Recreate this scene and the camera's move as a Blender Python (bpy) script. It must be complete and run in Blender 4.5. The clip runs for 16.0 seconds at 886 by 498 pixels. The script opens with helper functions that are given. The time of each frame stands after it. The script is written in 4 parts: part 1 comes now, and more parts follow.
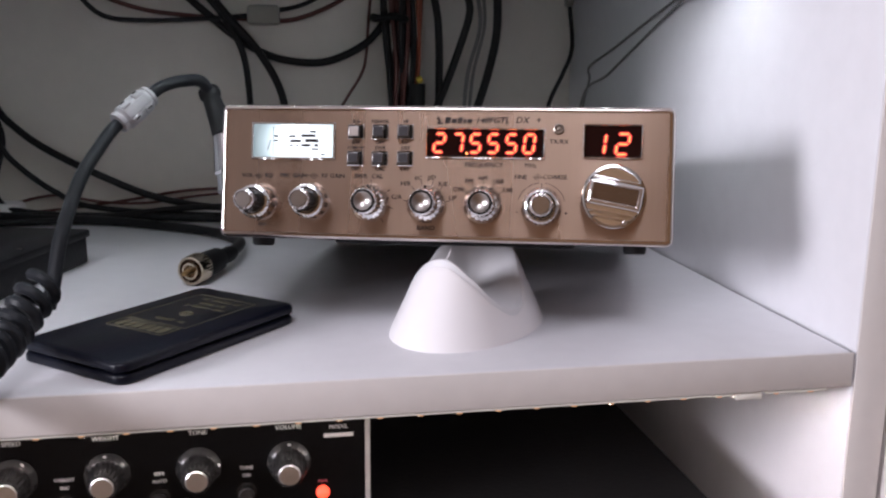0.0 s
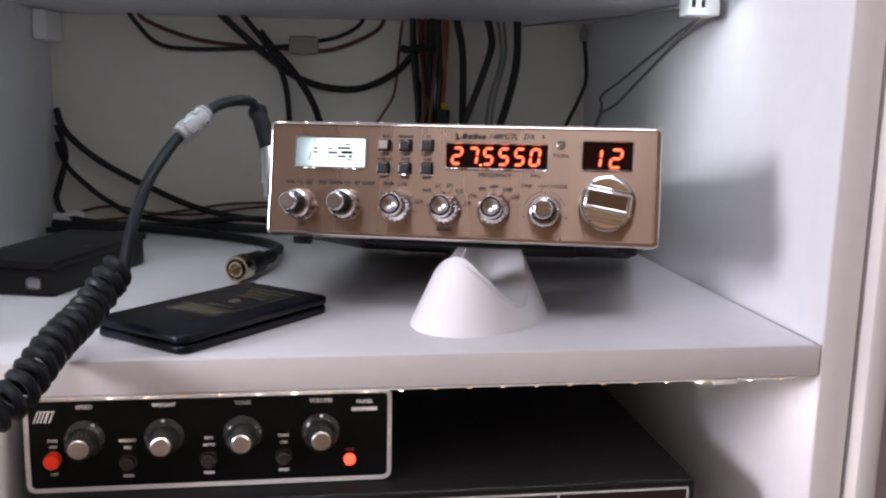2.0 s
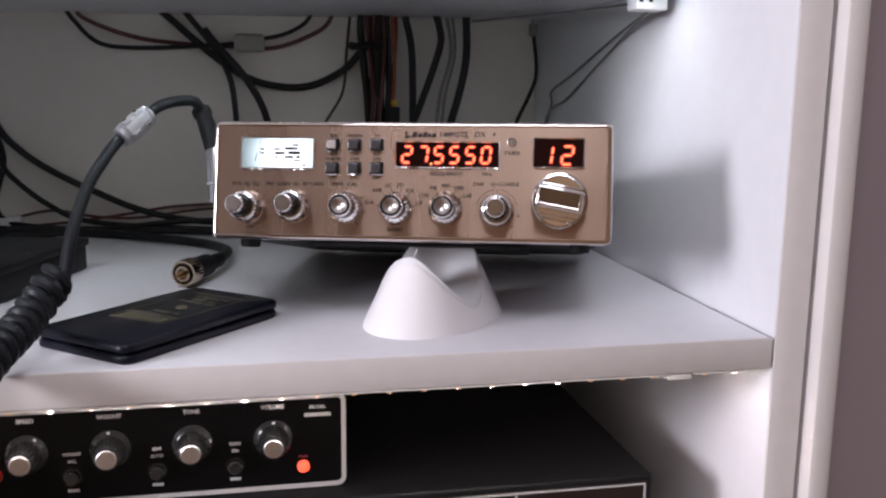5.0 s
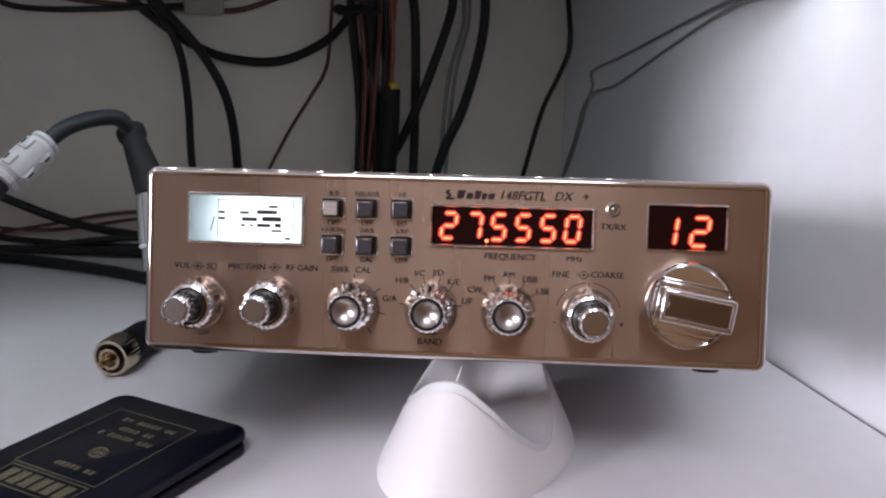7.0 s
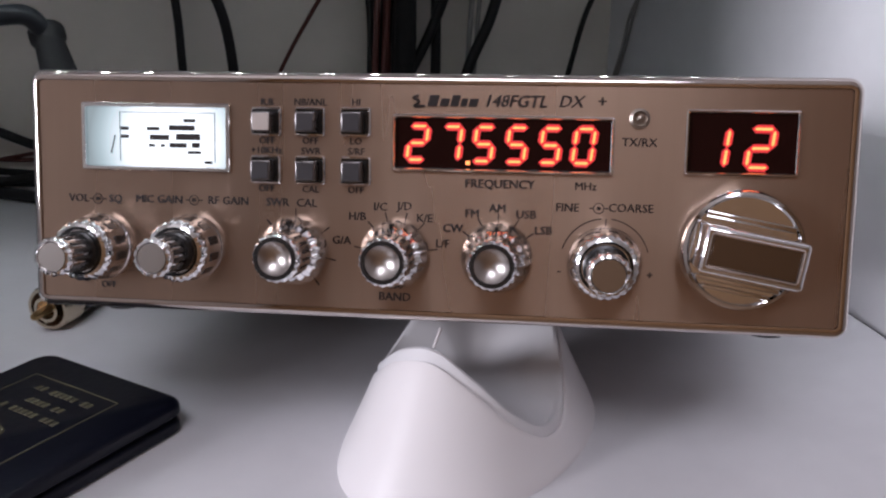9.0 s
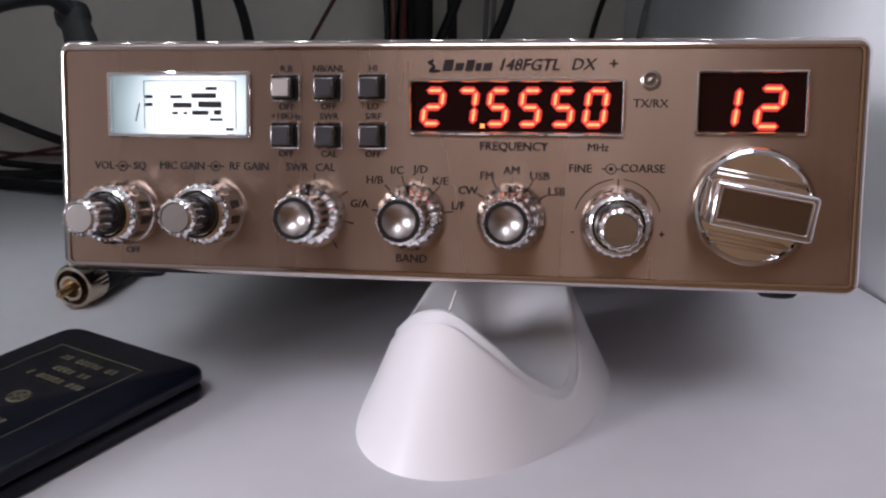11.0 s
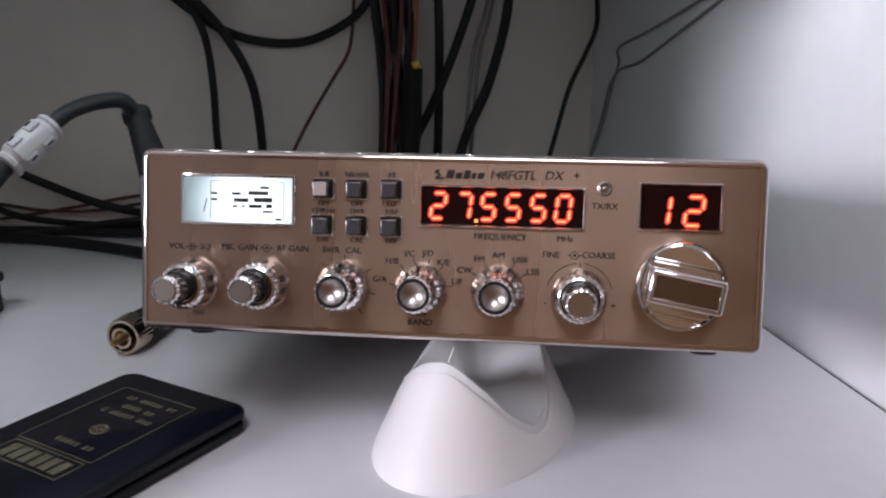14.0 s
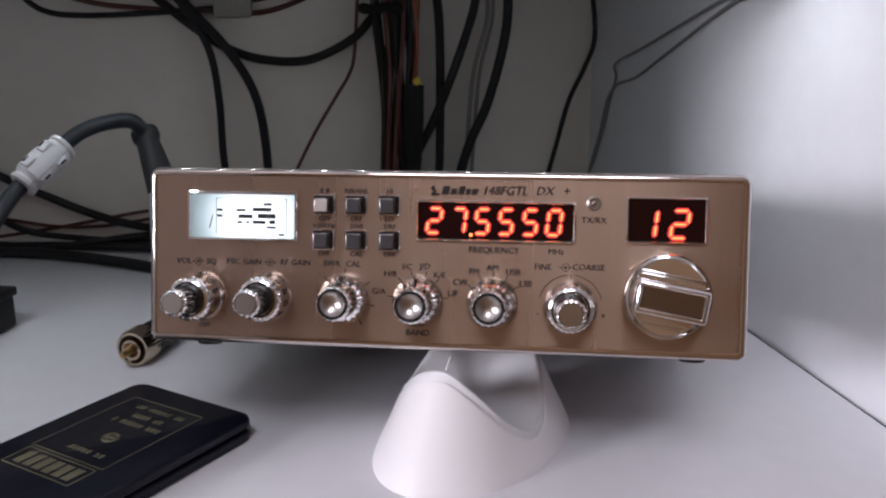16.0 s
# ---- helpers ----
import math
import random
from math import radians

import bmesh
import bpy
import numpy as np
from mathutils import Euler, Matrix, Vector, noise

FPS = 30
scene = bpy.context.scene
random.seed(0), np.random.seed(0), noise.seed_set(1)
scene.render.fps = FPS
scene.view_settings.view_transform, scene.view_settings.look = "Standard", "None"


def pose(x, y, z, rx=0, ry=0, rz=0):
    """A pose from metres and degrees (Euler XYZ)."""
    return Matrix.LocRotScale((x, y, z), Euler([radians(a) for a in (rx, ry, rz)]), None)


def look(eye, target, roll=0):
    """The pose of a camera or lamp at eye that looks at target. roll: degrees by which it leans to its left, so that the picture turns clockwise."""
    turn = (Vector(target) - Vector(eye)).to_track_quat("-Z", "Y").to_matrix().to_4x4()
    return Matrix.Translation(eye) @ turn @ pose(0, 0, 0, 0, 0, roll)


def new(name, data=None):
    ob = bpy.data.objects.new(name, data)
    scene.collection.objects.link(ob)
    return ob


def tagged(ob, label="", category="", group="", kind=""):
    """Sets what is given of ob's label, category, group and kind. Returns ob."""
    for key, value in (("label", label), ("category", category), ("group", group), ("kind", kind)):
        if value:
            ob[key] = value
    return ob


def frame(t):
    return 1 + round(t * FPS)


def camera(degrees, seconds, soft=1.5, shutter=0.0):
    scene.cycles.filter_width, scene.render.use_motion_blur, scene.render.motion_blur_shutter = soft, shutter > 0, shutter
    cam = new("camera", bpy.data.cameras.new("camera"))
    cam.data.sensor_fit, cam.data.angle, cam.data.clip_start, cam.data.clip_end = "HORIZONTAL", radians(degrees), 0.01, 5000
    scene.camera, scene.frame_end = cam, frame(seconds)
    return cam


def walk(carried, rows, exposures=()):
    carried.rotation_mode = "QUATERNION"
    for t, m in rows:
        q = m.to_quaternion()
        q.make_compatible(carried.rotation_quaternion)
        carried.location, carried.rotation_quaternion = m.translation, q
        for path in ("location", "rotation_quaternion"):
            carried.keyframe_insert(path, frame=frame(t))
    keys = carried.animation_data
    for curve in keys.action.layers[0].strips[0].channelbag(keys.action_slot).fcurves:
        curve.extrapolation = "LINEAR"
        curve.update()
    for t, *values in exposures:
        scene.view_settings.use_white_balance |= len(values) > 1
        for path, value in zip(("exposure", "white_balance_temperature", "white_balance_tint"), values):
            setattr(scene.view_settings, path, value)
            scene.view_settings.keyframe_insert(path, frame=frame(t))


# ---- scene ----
cam = camera(52, 16.0, soft=2.3)
ROWS = [
    (0.0, -0.0884, -0.0051, 0.1249, 78.04, -0.48, -10.32),
    (0.5, -0.0931, -0.0292, 0.1231, 78.79, -0.98, -10.03),
    (1.0, -0.0877, -0.0379, 0.1170, 78.62, -0.42, -9.62),
    (1.5, -0.0910, -0.0513, 0.1195, 79.38, -1.03, -9.74),
    (2.0, -0.0933, -0.0667, 0.1206, 80.05, -1.17, -8.42),
    (2.5, -0.1031, -0.0938, 0.1234, 81.59, -1.48, -7.30),
    (3.0, -0.1028, -0.0931, 0.1175, 80.88, -1.87, -7.80),
    (3.2, -0.0992, -0.0908, 0.1133, 80.06, -1.88, -9.31),
    (5.3, -0.0908, -0.0421, 0.1221, 79.76, -0.58, -11.48),
    (5.5, -0.0916, -0.0268, 0.1177, 78.85, -0.99, -11.13),
    (6.0, -0.0964, 0.0136, 0.1402, 78.15, -0.76, -11.86),
    (6.5, -0.0917, 0.0578, 0.1544, 77.27, -1.49, -13.72),
    (7.0, -0.0877, 0.1144, 0.1536, 75.43, -1.41, -13.54),
    (7.5, -0.0682, 0.1632, 0.1444, 73.12, -0.41, -12.54),
    (8.0, -0.0568, 0.1814, 0.1414, 72.15, -0.22, -10.96),
    (8.5, -0.0523, 0.1757, 0.1379, 71.96, -0.29, -10.04),
    (9.0, -0.0481, 0.1770, 0.1343, 71.08, -0.02, -9.72),
    (9.2, -0.0518, 0.1793, 0.1299, 70.35, 0.20, -11.20),
    (11.3, -0.0483, 0.1680, 0.1242, 71.89, 0.61, -8.38),
    (11.5, -0.0481, 0.1676, 0.1245, 71.78, 0.59, -8.29),
    (12.0, -0.0504, 0.1573, 0.1385, 72.77, 0.50, -8.42),
    (12.5, -0.0569, 0.1450, 0.1456, 73.70, -0.34, -8.76),
    (13.0, -0.0604, 0.1296, 0.1499, 73.90, -0.32, -9.58),
    (13.5, -0.0651, 0.1167, 0.1523, 74.00, -0.29, -10.09),
    (14.0, -0.0670, 0.1118, 0.1535, 74.13, -0.40, -10.24),
    (14.5, -0.0668, 0.1145, 0.1511, 73.92, -0.45, -10.09),
    (15.0, -0.0681, 0.1143, 0.1509, 73.79, -0.74, -10.22),
    (15.5, -0.0689, 0.1095, 0.1536, 74.21, -0.43, -10.26),
    (16.0, -0.0654, 0.1000, 0.1572, 74.87, 0.06, -9.89),
]
EXPOSURE = [(t, e, 6150, 15) for t, e in ((0.0, -0.10), (6.5, -0.14), (7.5, -0.28), (9.0, -0.46), (11.5, -0.46), (13.0, -0.36), (16.0, -0.32))]
walk(cam, [(t, pose(x, y, z, rx, ry, rz)) for t, x, y, z, rx, ry, rz in ROWS], EXPOSURE)

# ---- light: a daylit room window, an added overhead fill, LED strips in the cabinet ----
world = bpy.data.worlds.new("world")
scene.world = world
world.use_nodes = True
wn = world.node_tree
sky = wn.nodes.new("ShaderNodeTexSky")
sky.sky_type, sky.sun_disc, sky.sun_elevation, sky.sun_rotation = "NISHITA", False, radians(35), radians(250)
wn.links.new(sky.outputs[0], wn.nodes["Background"].inputs[0])
wn.nodes["Background"].inputs[1].default_value = 0.12

LED_POWER = 205.0


def daylight(eye, target, w, h, power):
    """Sky light standing in an opening: the side window, and an added overhead fill."""
    lamp = bpy.data.lights.new("daylight_area", "AREA")
    lamp.shape, lamp.size, lamp.size_y, lamp.energy, lamp.color = "RECTANGLE", w, h, power, (1.0, 0.97, 1.0)
    new("daylight_area", lamp).matrix_world = look(eye, target)


daylight((-1.985, -0.43, 0.52), (-1.0, -0.43, 0.52), 0.44, 0.52, 43.0)
# added fill from overhead, no such source is known
daylight((-0.5, -1.0, 1.71), (-0.45, -0.9, 0.0), 0.88, 0.88, 22.0)


# ---- materials ----
def material(name, color, rough=0.5, metal=0.0, grain=0.0, scale=60.0, bump=0.0, stretch=(1, 1, 1), wear=0.0, coat=0.0, spec=0.5):
    m = bpy.data.materials.new(name)
    m.use_nodes = True
    nt = m.node_tree
    b = nt.nodes["Principled BSDF"]
    b.inputs["Base Color"].default_value = (*color, 1)
    b.inputs["Roughness"].default_value, b.inputs["Metallic"].default_value = rough, metal
    b.inputs["Coat Weight"].default_value = coat
    b.inputs["Specular IOR Level"].default_value = spec
    if grain or bump or wear:
        tc, mp = nt.nodes.new("ShaderNodeTexCoord"), nt.nodes.new("ShaderNodeMapping")
        mp.inputs["Scale"].default_value = stretch
        nt.links.new(tc.outputs["Object"], mp.inputs[0])
        fine, big = nt.nodes.new("ShaderNodeTexNoise"), nt.nodes.new("ShaderNodeTexNoise")
        fine.inputs["Scale"].default_value, big.inputs["Scale"].default_value = scale, scale / 14
        fine.inputs["Detail"].default_value = big.inputs["Detail"].default_value = 5
        for n in (fine, big):
            nt.links.new(mp.outputs[0], n.inputs["Vector"])
        if grain:
            add = nt.nodes.new("ShaderNodeMath")
            add.operation = "ADD"
            nt.links.new(fine.outputs[0], add.inputs[0])
            nt.links.new(big.outputs[0], add.inputs[1])
            ramp = nt.nodes.new("ShaderNodeMapRange")
            ramp.inputs["From Min"].default_value, ramp.inputs["From Max"].default_value = 0.6, 1.4
            ramp.inputs["To Min"].default_value, ramp.inputs["To Max"].default_value = 1 - grain, 1 + grain
            nt.links.new(add.outputs[0], ramp.inputs[0])
            mul = nt.nodes.new("ShaderNodeVectorMath")
            mul.operation = "SCALE"
            mul.inputs[0].default_value = color
            nt.links.new(ramp.outputs[0], mul.inputs["Scale"])
            nt.links.new(mul.outputs[0], b.inputs["Base Color"])
        if wear:
            rr = nt.nodes.new("ShaderNodeMapRange")
            rr.inputs["From Min"].default_value, rr.inputs["From Max"].default_value = 0.3, 0.7
            rr.inputs["To Min"].default_value, rr.inputs["To Max"].default_value = max(0.02, rough - wear), min(1, rough + wear)
            nt.links.new(big.outputs[0], rr.inputs[0])
            nt.links.new(rr.outputs[0], b.inputs["Roughness"])
        if bump:
            bp = nt.nodes.new("ShaderNodeBump")
            bp.inputs["Strength"].default_value, bp.inputs["Distance"].default_value = bump, 0.0004
            nt.links.new(fine.outputs[0], bp.inputs["Height"])
            nt.links.new(bp.outputs[0], b.inputs["Normal"])
    return m


def glow(name, color, strength):
    m = bpy.data.materials.new(name)
    m.use_nodes = True
    b = m.node_tree.nodes["Principled BSDF"]
    b.inputs["Base Color"].default_value = (0.05, 0.05, 0.05, 1)
    b.inputs["Emission Color"].default_value = (*color, 1)
    b.inputs["Emission Strength"].default_value = strength
    return m


LAMINATE = material("white_laminate", (0.74, 0.73, 0.76), 0.42, grain=0.035, scale=90, bump=0.12, wear=0.08)
EDGE = material("laminate_edge_band", (0.72, 0.68, 0.66), 0.5, grain=0.04, scale=120, bump=0.1)
BACKBOARD = material("cream_backboard", (0.67, 0.62, 0.575), 0.6, grain=0.05, scale=70, bump=0.15)
PAINT = material("room_paint", (0.30, 0.28, 0.27), 0.8, grain=0.05, scale=8)
CEILING = material("ceiling_paint", (0.80, 0.79, 0.78), 0.9, grain=0.03, scale=8)
WARDROBE = material("warm_wood_panelling", (0.25, 0.142, 0.064), 0.5, grain=0.2, scale=7, stretch=(12, 1, 1))
WOOD = material("room_wood_floor", (0.20, 0.13, 0.08), 0.5, grain=0.2, scale=9, stretch=(1, 12, 1))
GAP = material("dark_joint", (0.035, 0.03, 0.03), 0.9, grain=0.1)
CHROME = material("polished_chrome", (0.86, 0.86, 0.87), 0.07, 1.0, wear=0.04, scale=200)
BEZEL = material("satin_chrome_bezel", (0.66, 0.60, 0.57), 0.05, 1.0, wear=0.02, scale=200)
PANEL = material("champagne_brushed_aluminium", (0.395, 0.287, 0.222), 0.28, 0.9, grain=0.05, scale=300, bump=0.04, stretch=(1, 1, 0.06), wear=0.05)
brushed = PANEL.node_tree.nodes["Principled BSDF"]
brushed.inputs["Anisotropic"].default_value, brushed.inputs["Anisotropic Rotation"].default_value = 0.92, 0.25
grainwise = PANEL.node_tree.nodes.new("ShaderNodeTangent")
grainwise.direction_type, grainwise.axis = "RADIAL", "Z"
PANEL.node_tree.links.new(grainwise.outputs[0], brushed.inputs["Tangent"])
CASE = material("black_case_paint", (0.02, 0.02, 0.022), 0.45, grain=0.15, scale=300, bump=0.2, spec=0.2)
RUBBER = material("black_rubber", (0.011, 0.011, 0.012), 0.6, grain=0.2, scale=200, bump=0.1, spec=0.2)
CORD = material("dark_grey_cord", (0.016, 0.018, 0.022), 0.42, grain=0.15, scale=200, bump=0.1, spec=0.2)
INK = material("black_print", (0.025, 0.02, 0.02), 0.5, spec=0.2)
BUTTON = material("grey_button_cap", (0.045, 0.042, 0.046), 0.4, grain=0.08, scale=400, spec=0.25)
CAP_EDGE = material("worn_button_edge", (0.16, 0.15, 0.15), 0.32, 0.7, wear=0.1, scale=300)
# lit copy of the grey cap: its brightness is put into the colour
BUTTON_LIT = material("lit_button_cap", (0.62, 0.56, 0.53), 0.3, 0.6)
SMOKE = material("smoked_display_window", (0.010, 0.002, 0.002), 0.15, spec=0.2)
# dark metal painting the shade inside the chrome knobs' grooves
GROOVE_SHADE = material("knob_groove_shade", (0.07, 0.065, 0.065), 0.22, 0.6)
DISH = material("dished_knob_mirror", (0.60, 0.56, 0.54), 0.28, 1.0, wear=0.03, scale=200)
DARKTIP = material("dark_knob_ring", (0.015, 0.014, 0.014), 0.25)
BEIGE = material("satin_tip_inlay", (0.46, 0.435, 0.42), 0.22, 1.0)
SEG_RED = glow("red_segment_glow", (1.0, 0.006, 0.012), 1.1)
SEG_CORE = glow("orange_segment_core", (1.0, 0.27, 0.06), 3.2)
DIAL = glow("backlit_dial", (0.90, 0.97, 1.0), 1.5)
nt = DIAL.node_tree
tc, away, fall, mixer = nt.nodes.new("ShaderNodeTexCoord"), nt.nodes.new("ShaderNodeVectorMath"), nt.nodes.new("ShaderNodeMapRange"), nt.nodes.new("ShaderNodeMix")
away.operation, away.inputs[1].default_value = "DISTANCE", (-0.0630, 0.0, 0.0135)
fall.inputs["From Min"].default_value, fall.inputs["From Max"].default_value = 0.0100, 0.0215
fall.inputs["To Min"].default_value, fall.inputs["To Max"].default_value = 1.8, 0.50
nt.links.new(tc.outputs["Object"], away.inputs[0])
nt.links.new(away.outputs["Value"], fall.inputs[0])
nt.links.new(fall.outputs[0], nt.nodes["Principled BSDF"].inputs["Emission Strength"])
mixer.data_type = "RGBA"
mixer.inputs[6].default_value, mixer.inputs[7].default_value = (0.62, 0.80, 0.82, 1), (0.93, 0.98, 1.0, 1)
bright = nt.nodes.new("ShaderNodeMapRange")
bright.inputs["From Min"].default_value, bright.inputs["From Max"].default_value = 0.0190, 0.0105
nt.links.new(away.outputs["Value"], bright.inputs[0])
nt.links.new(bright.outputs[0], mixer.inputs[0])
nt.links.new(mixer.outputs[2], nt.nodes["Principled BSDF"].inputs["Emission Color"])
DIAL_DIM = glow("backlit_dial_surround", (0.60, 0.78, 0.80), 0.50)
WHITE_PLASTIC = material("glossy_white_plastic", (0.82, 0.79, 0.80), 0.42, grain=0.015, scale=60, spec=0.35)
MATT_WHITE = material("matt_white_insert", (0.72, 0.71, 0.73), 0.5, grain=0.02, scale=80)
LEATHER = material("black_leatherette", (0.006, 0.007, 0.014), 0.30, grain=0.2, scale=350, bump=0.2, spec=0.22)
GOLD = material("worn_gold_print", (0.14, 0.127, 0.08), 0.5, grain=0.3, scale=900)
BLACK_BOX = material("black_plastic_box", (0.012, 0.012, 0.014), 0.5, grain=0.2, scale=300, bump=0.3, spec=0.2)
NICKEL = material("nickel_plug", (0.62, 0.52, 0.40), 0.22, 1.0, wear=0.1, scale=300)
BRASS = material("brass_pin", (0.45, 0.30, 0.14), 0.35, 1.0)
FERRITE = material("grey_ferrite_shell", (0.40, 0.40, 0.42), 0.45, grain=0.06, scale=200)
CABLE = material("black_cable", (0.014, 0.014, 0.016), 0.45, grain=0.2, scale=150, spec=0.2)
CABLE_RED = material("dark_red_wire", (0.08, 0.019, 0.016), 0.5, grain=0.1, scale=100)
CABLE_ORANGE = material("orange_wire", (0.25, 0.05, 0.018), 0.5, grain=0.1, scale=100)
CABLE_GREY = material("grey_wire", (0.22, 0.21, 0.21), 0.5, grain=0.1, scale=100)
YELLOW = material("yellow_tape", (0.55, 0.40, 0.03), 0.5, grain=0.1)
CLEAR = material("translucent_connector", (0.24, 0.225, 0.20), 0.35, grain=0.1, scale=200)
KEYER = material("satin_black_panel", (0.004, 0.004, 0.0045), 0.35, grain=0.2, scale=300, bump=0.08, spec=0.08)
KEYER_TRIM = material("grey_panel_line", (0.42, 0.41, 0.41), 0.4, grain=0.05, scale=300)
KEYER_INK = material("white_print", (0.62, 0.62, 0.62), 0.5)
KNOB_BLACK = material("gloss_black_knob", (0.02, 0.02, 0.021), 0.18, grain=0.1)
ALUMINIUM = material("turned_aluminium", (0.66, 0.66, 0.66), 0.34, 1.0, grain=0.1, scale=300)
RED_BUTTON = material("red_button_plastic", (0.65, 0.035, 0.015), 0.3)
RED_LAMP = glow("red_pilot_lamp", (1.0, 0.06, 0.02), 3.2)
AMP_TOP = material("black_crackle_metal", (0.006, 0.006, 0.0065), 0.42, grain=0.3, scale=400, bump=0.5, spec=0.2)
AMP_FACE = material("dark_brown_fascia", (0.022, 0.014, 0.012), 0.4, grain=0.3, scale=60, spec=0.2)
LED_GLOW = glow("white_led", (0.86, 1.0, 0.96), LED_POWER)
LED_SIDE = glow("amber_led_side", (1.0, 0.52, 0.25), 0.8)
LED_LEAK = glow("white_led_side", (0.80, 1.0, 0.93), 12.0)
LED_LOW = glow("warm_white_led", (1.0, 0.86, 0.75), LED_POWER * 2.9)
TAPE = material("led_tape", (0.75, 0.72, 0.66), 0.5, grain=0.05)
FRAME_PAINT = material("white_window_paint", (0.75, 0.74, 0.72), 0.4, grain=0.03, scale=20)
SILVER = material("silver_socket", (0.42, 0.42, 0.42), 0.3, 1.0, grain=0.1, scale=300)


# ---- mesh helpers ----
def mesh_of(bm, mat, smooth=True):
    me = bpy.data.meshes.new("mesh")
    bmesh.ops.recalc_face_normals(bm, faces=bm.faces)
    bm.to_mesh(me)
    bm.free()
    for p in me.polygons:
        p.use_smooth = smooth
    me.materials.append(mat)
    if smooth:
        me.set_sharp_from_angle(angle=radians(38))
    return me


def part(name, bm, mat, parent=None, label="", smooth=True):
    ob = new(name, mesh_of(bm, mat, smooth) if isinstance(bm, bmesh.types.BMesh) else bm)
    ob.parent = parent
    if label:
        tagged(ob, label)
    return ob


def thing(name, label, category, m=None, group="", kind=""):
    ob = new(name)
    ob.empty_display_size = 0.02
    if m is not None:
        ob.matrix_world = m
    return tagged(ob, label, category, group, kind)


def box(x0, x1, y0, y1, z0, z1, bevel=0.0, seg=2, bm=None):
    bm = bm or bmesh.new()
    r = bmesh.ops.create_cube(bm, size=1, matrix=Matrix.Translation(((x0 + x1) / 2, (y0 + y1) / 2, (z0 + z1) / 2)) @ Matrix.Diagonal((x1 - x0, y1 - y0, z1 - z0, 1)))
    if bevel:
        es = list({e for v in r["verts"] for e in v.link_edges})
        bmesh.ops.bevel(bm, geom=es, offset=bevel, segments=seg, profile=0.5, affect="EDGES")
    return bm


def lathe(profile, n=32, flutes=0, depth=0.0, fluted=(), bm=None, m=None, hollow=False):
    """Revolves (radius, height) pairs round -y, the height pointing out of a panel towards the room; hollow: a ring with a hole through it."""
    bm = bm or bmesh.new()
    m = m or Matrix()
    rings = []
    for i, (r, h) in enumerate(profile):
        ring = []
        for k in range(n):
            a = 2 * math.pi * k / n
            rr = r * (1 - depth * (0.5 + 0.5 * math.cos(flutes * a))) if i in fluted else r
            ring.append(bm.verts.new(m @ Vector((rr * math.cos(a), -h, rr * math.sin(a)))))
        rings.append(ring)
    for a, b in zip(rings, rings[1:] + (rings[:1] if hollow else [])):
        for k in range(n):
            bm.faces.new((a[k], a[(k + 1) % n], b[(k + 1) % n], b[k]))
    if not hollow:
        bm.faces.new(rings[0][::-1])
        bm.faces.new(rings[-1])
    return bm


def spline(points, steps=8):
    """Points of a smooth curve through the given ones."""
    p = [Vector(q) for q in points]
    p = [p[0] * 2 - p[1], *p, p[-1] * 2 - p[-2]]
    out = []
    for i in range(1, len(p) - 2):
        for k in range(steps):
            t = k / steps
            a, b, c, d = p[i - 1:i + 3]
            out.append(0.5 * (2 * b + (c - a) * t + (2 * a - 5 * b + 4 * c - d) * t * t + (3 * b - a - 3 * c + d) * t ** 3))
    return out + [p[-2]]


def tube(path, radius, n=10, bm=None, taper=None):
    """A round bar swept along a list of points."""
    bm = bm or bmesh.new()
    path = [Vector(p) for p in path]
    up = Vector((0.13, 0.31, 0.94))
    rings = []
    for i, p in enumerate(path):
        d = (path[min(i + 1, len(path) - 1)] - path[max(i - 1, 0)]).normalized()
        side = d.cross(up)
        side = (side if side.length > 1e-4 else d.cross(Vector((1, 0, 0)))).normalized()
        up = side.cross(d).normalized()
        r = radius if taper is None else taper(i / (len(path) - 1))
        rings.append([bm.verts.new(p + side * r * math.cos(2 * math.pi * k / n) + up * r * math.sin(2 * math.pi * k / n)) for k in range(n)])
    for a, b in zip(rings, rings[1:]):
        for k in range(n):
            bm.faces.new((a[k], a[(k + 1) % n], b[(k + 1) % n], b[k]))
    bm.faces.new(rings[0][::-1])
    bm.faces.new(rings[-1])
    return bm


def rounded_rect(w, h, r, n=6):
    pts = []
    for cx, cz, a0 in ((w / 2 - r, h / 2 - r, 0), (-w / 2 + r, h / 2 - r, 90), (-w / 2 + r, -h / 2 + r, 180), (w / 2 - r, -h / 2 + r, 270)):
        for k in range(n + 1):
            a = radians(a0 + 90 * k / n)
            pts.append((cx + r * math.cos(a), cz + r * math.sin(a)))
    return pts


def loft(loops, close_start=False, close_end=False, bm=None, ring=False):
    """Skins closed loops of points, one after the other."""
    bm = bm or bmesh.new()
    vs = [[bm.verts.new(p) for p in lp] for lp in loops]
    pairs = list(zip(vs, vs[1:])) + ([(vs[-1], vs[0])] if ring else [])
    for a, b in pairs:
        n = len(a)
        for k in range(n):
            bm.faces.new((a[k], a[(k + 1) % n], b[(k + 1) % n], b[k]))
    if close_start:
        bm.faces.new(vs[0][::-1])
    if close_end:
        bm.faces.new(vs[-1])
    return bm


def frame_loops(w, h, r, cx, cz, spec):
    """Rounded-rectangle loops; spec gives (inset, y) for each."""
    return [[(cx + x, y, cz + z) for x, z in rounded_rect(w - 2 * i, h - 2 * i, max(r - i, 0.0002))] for i, y in spec]


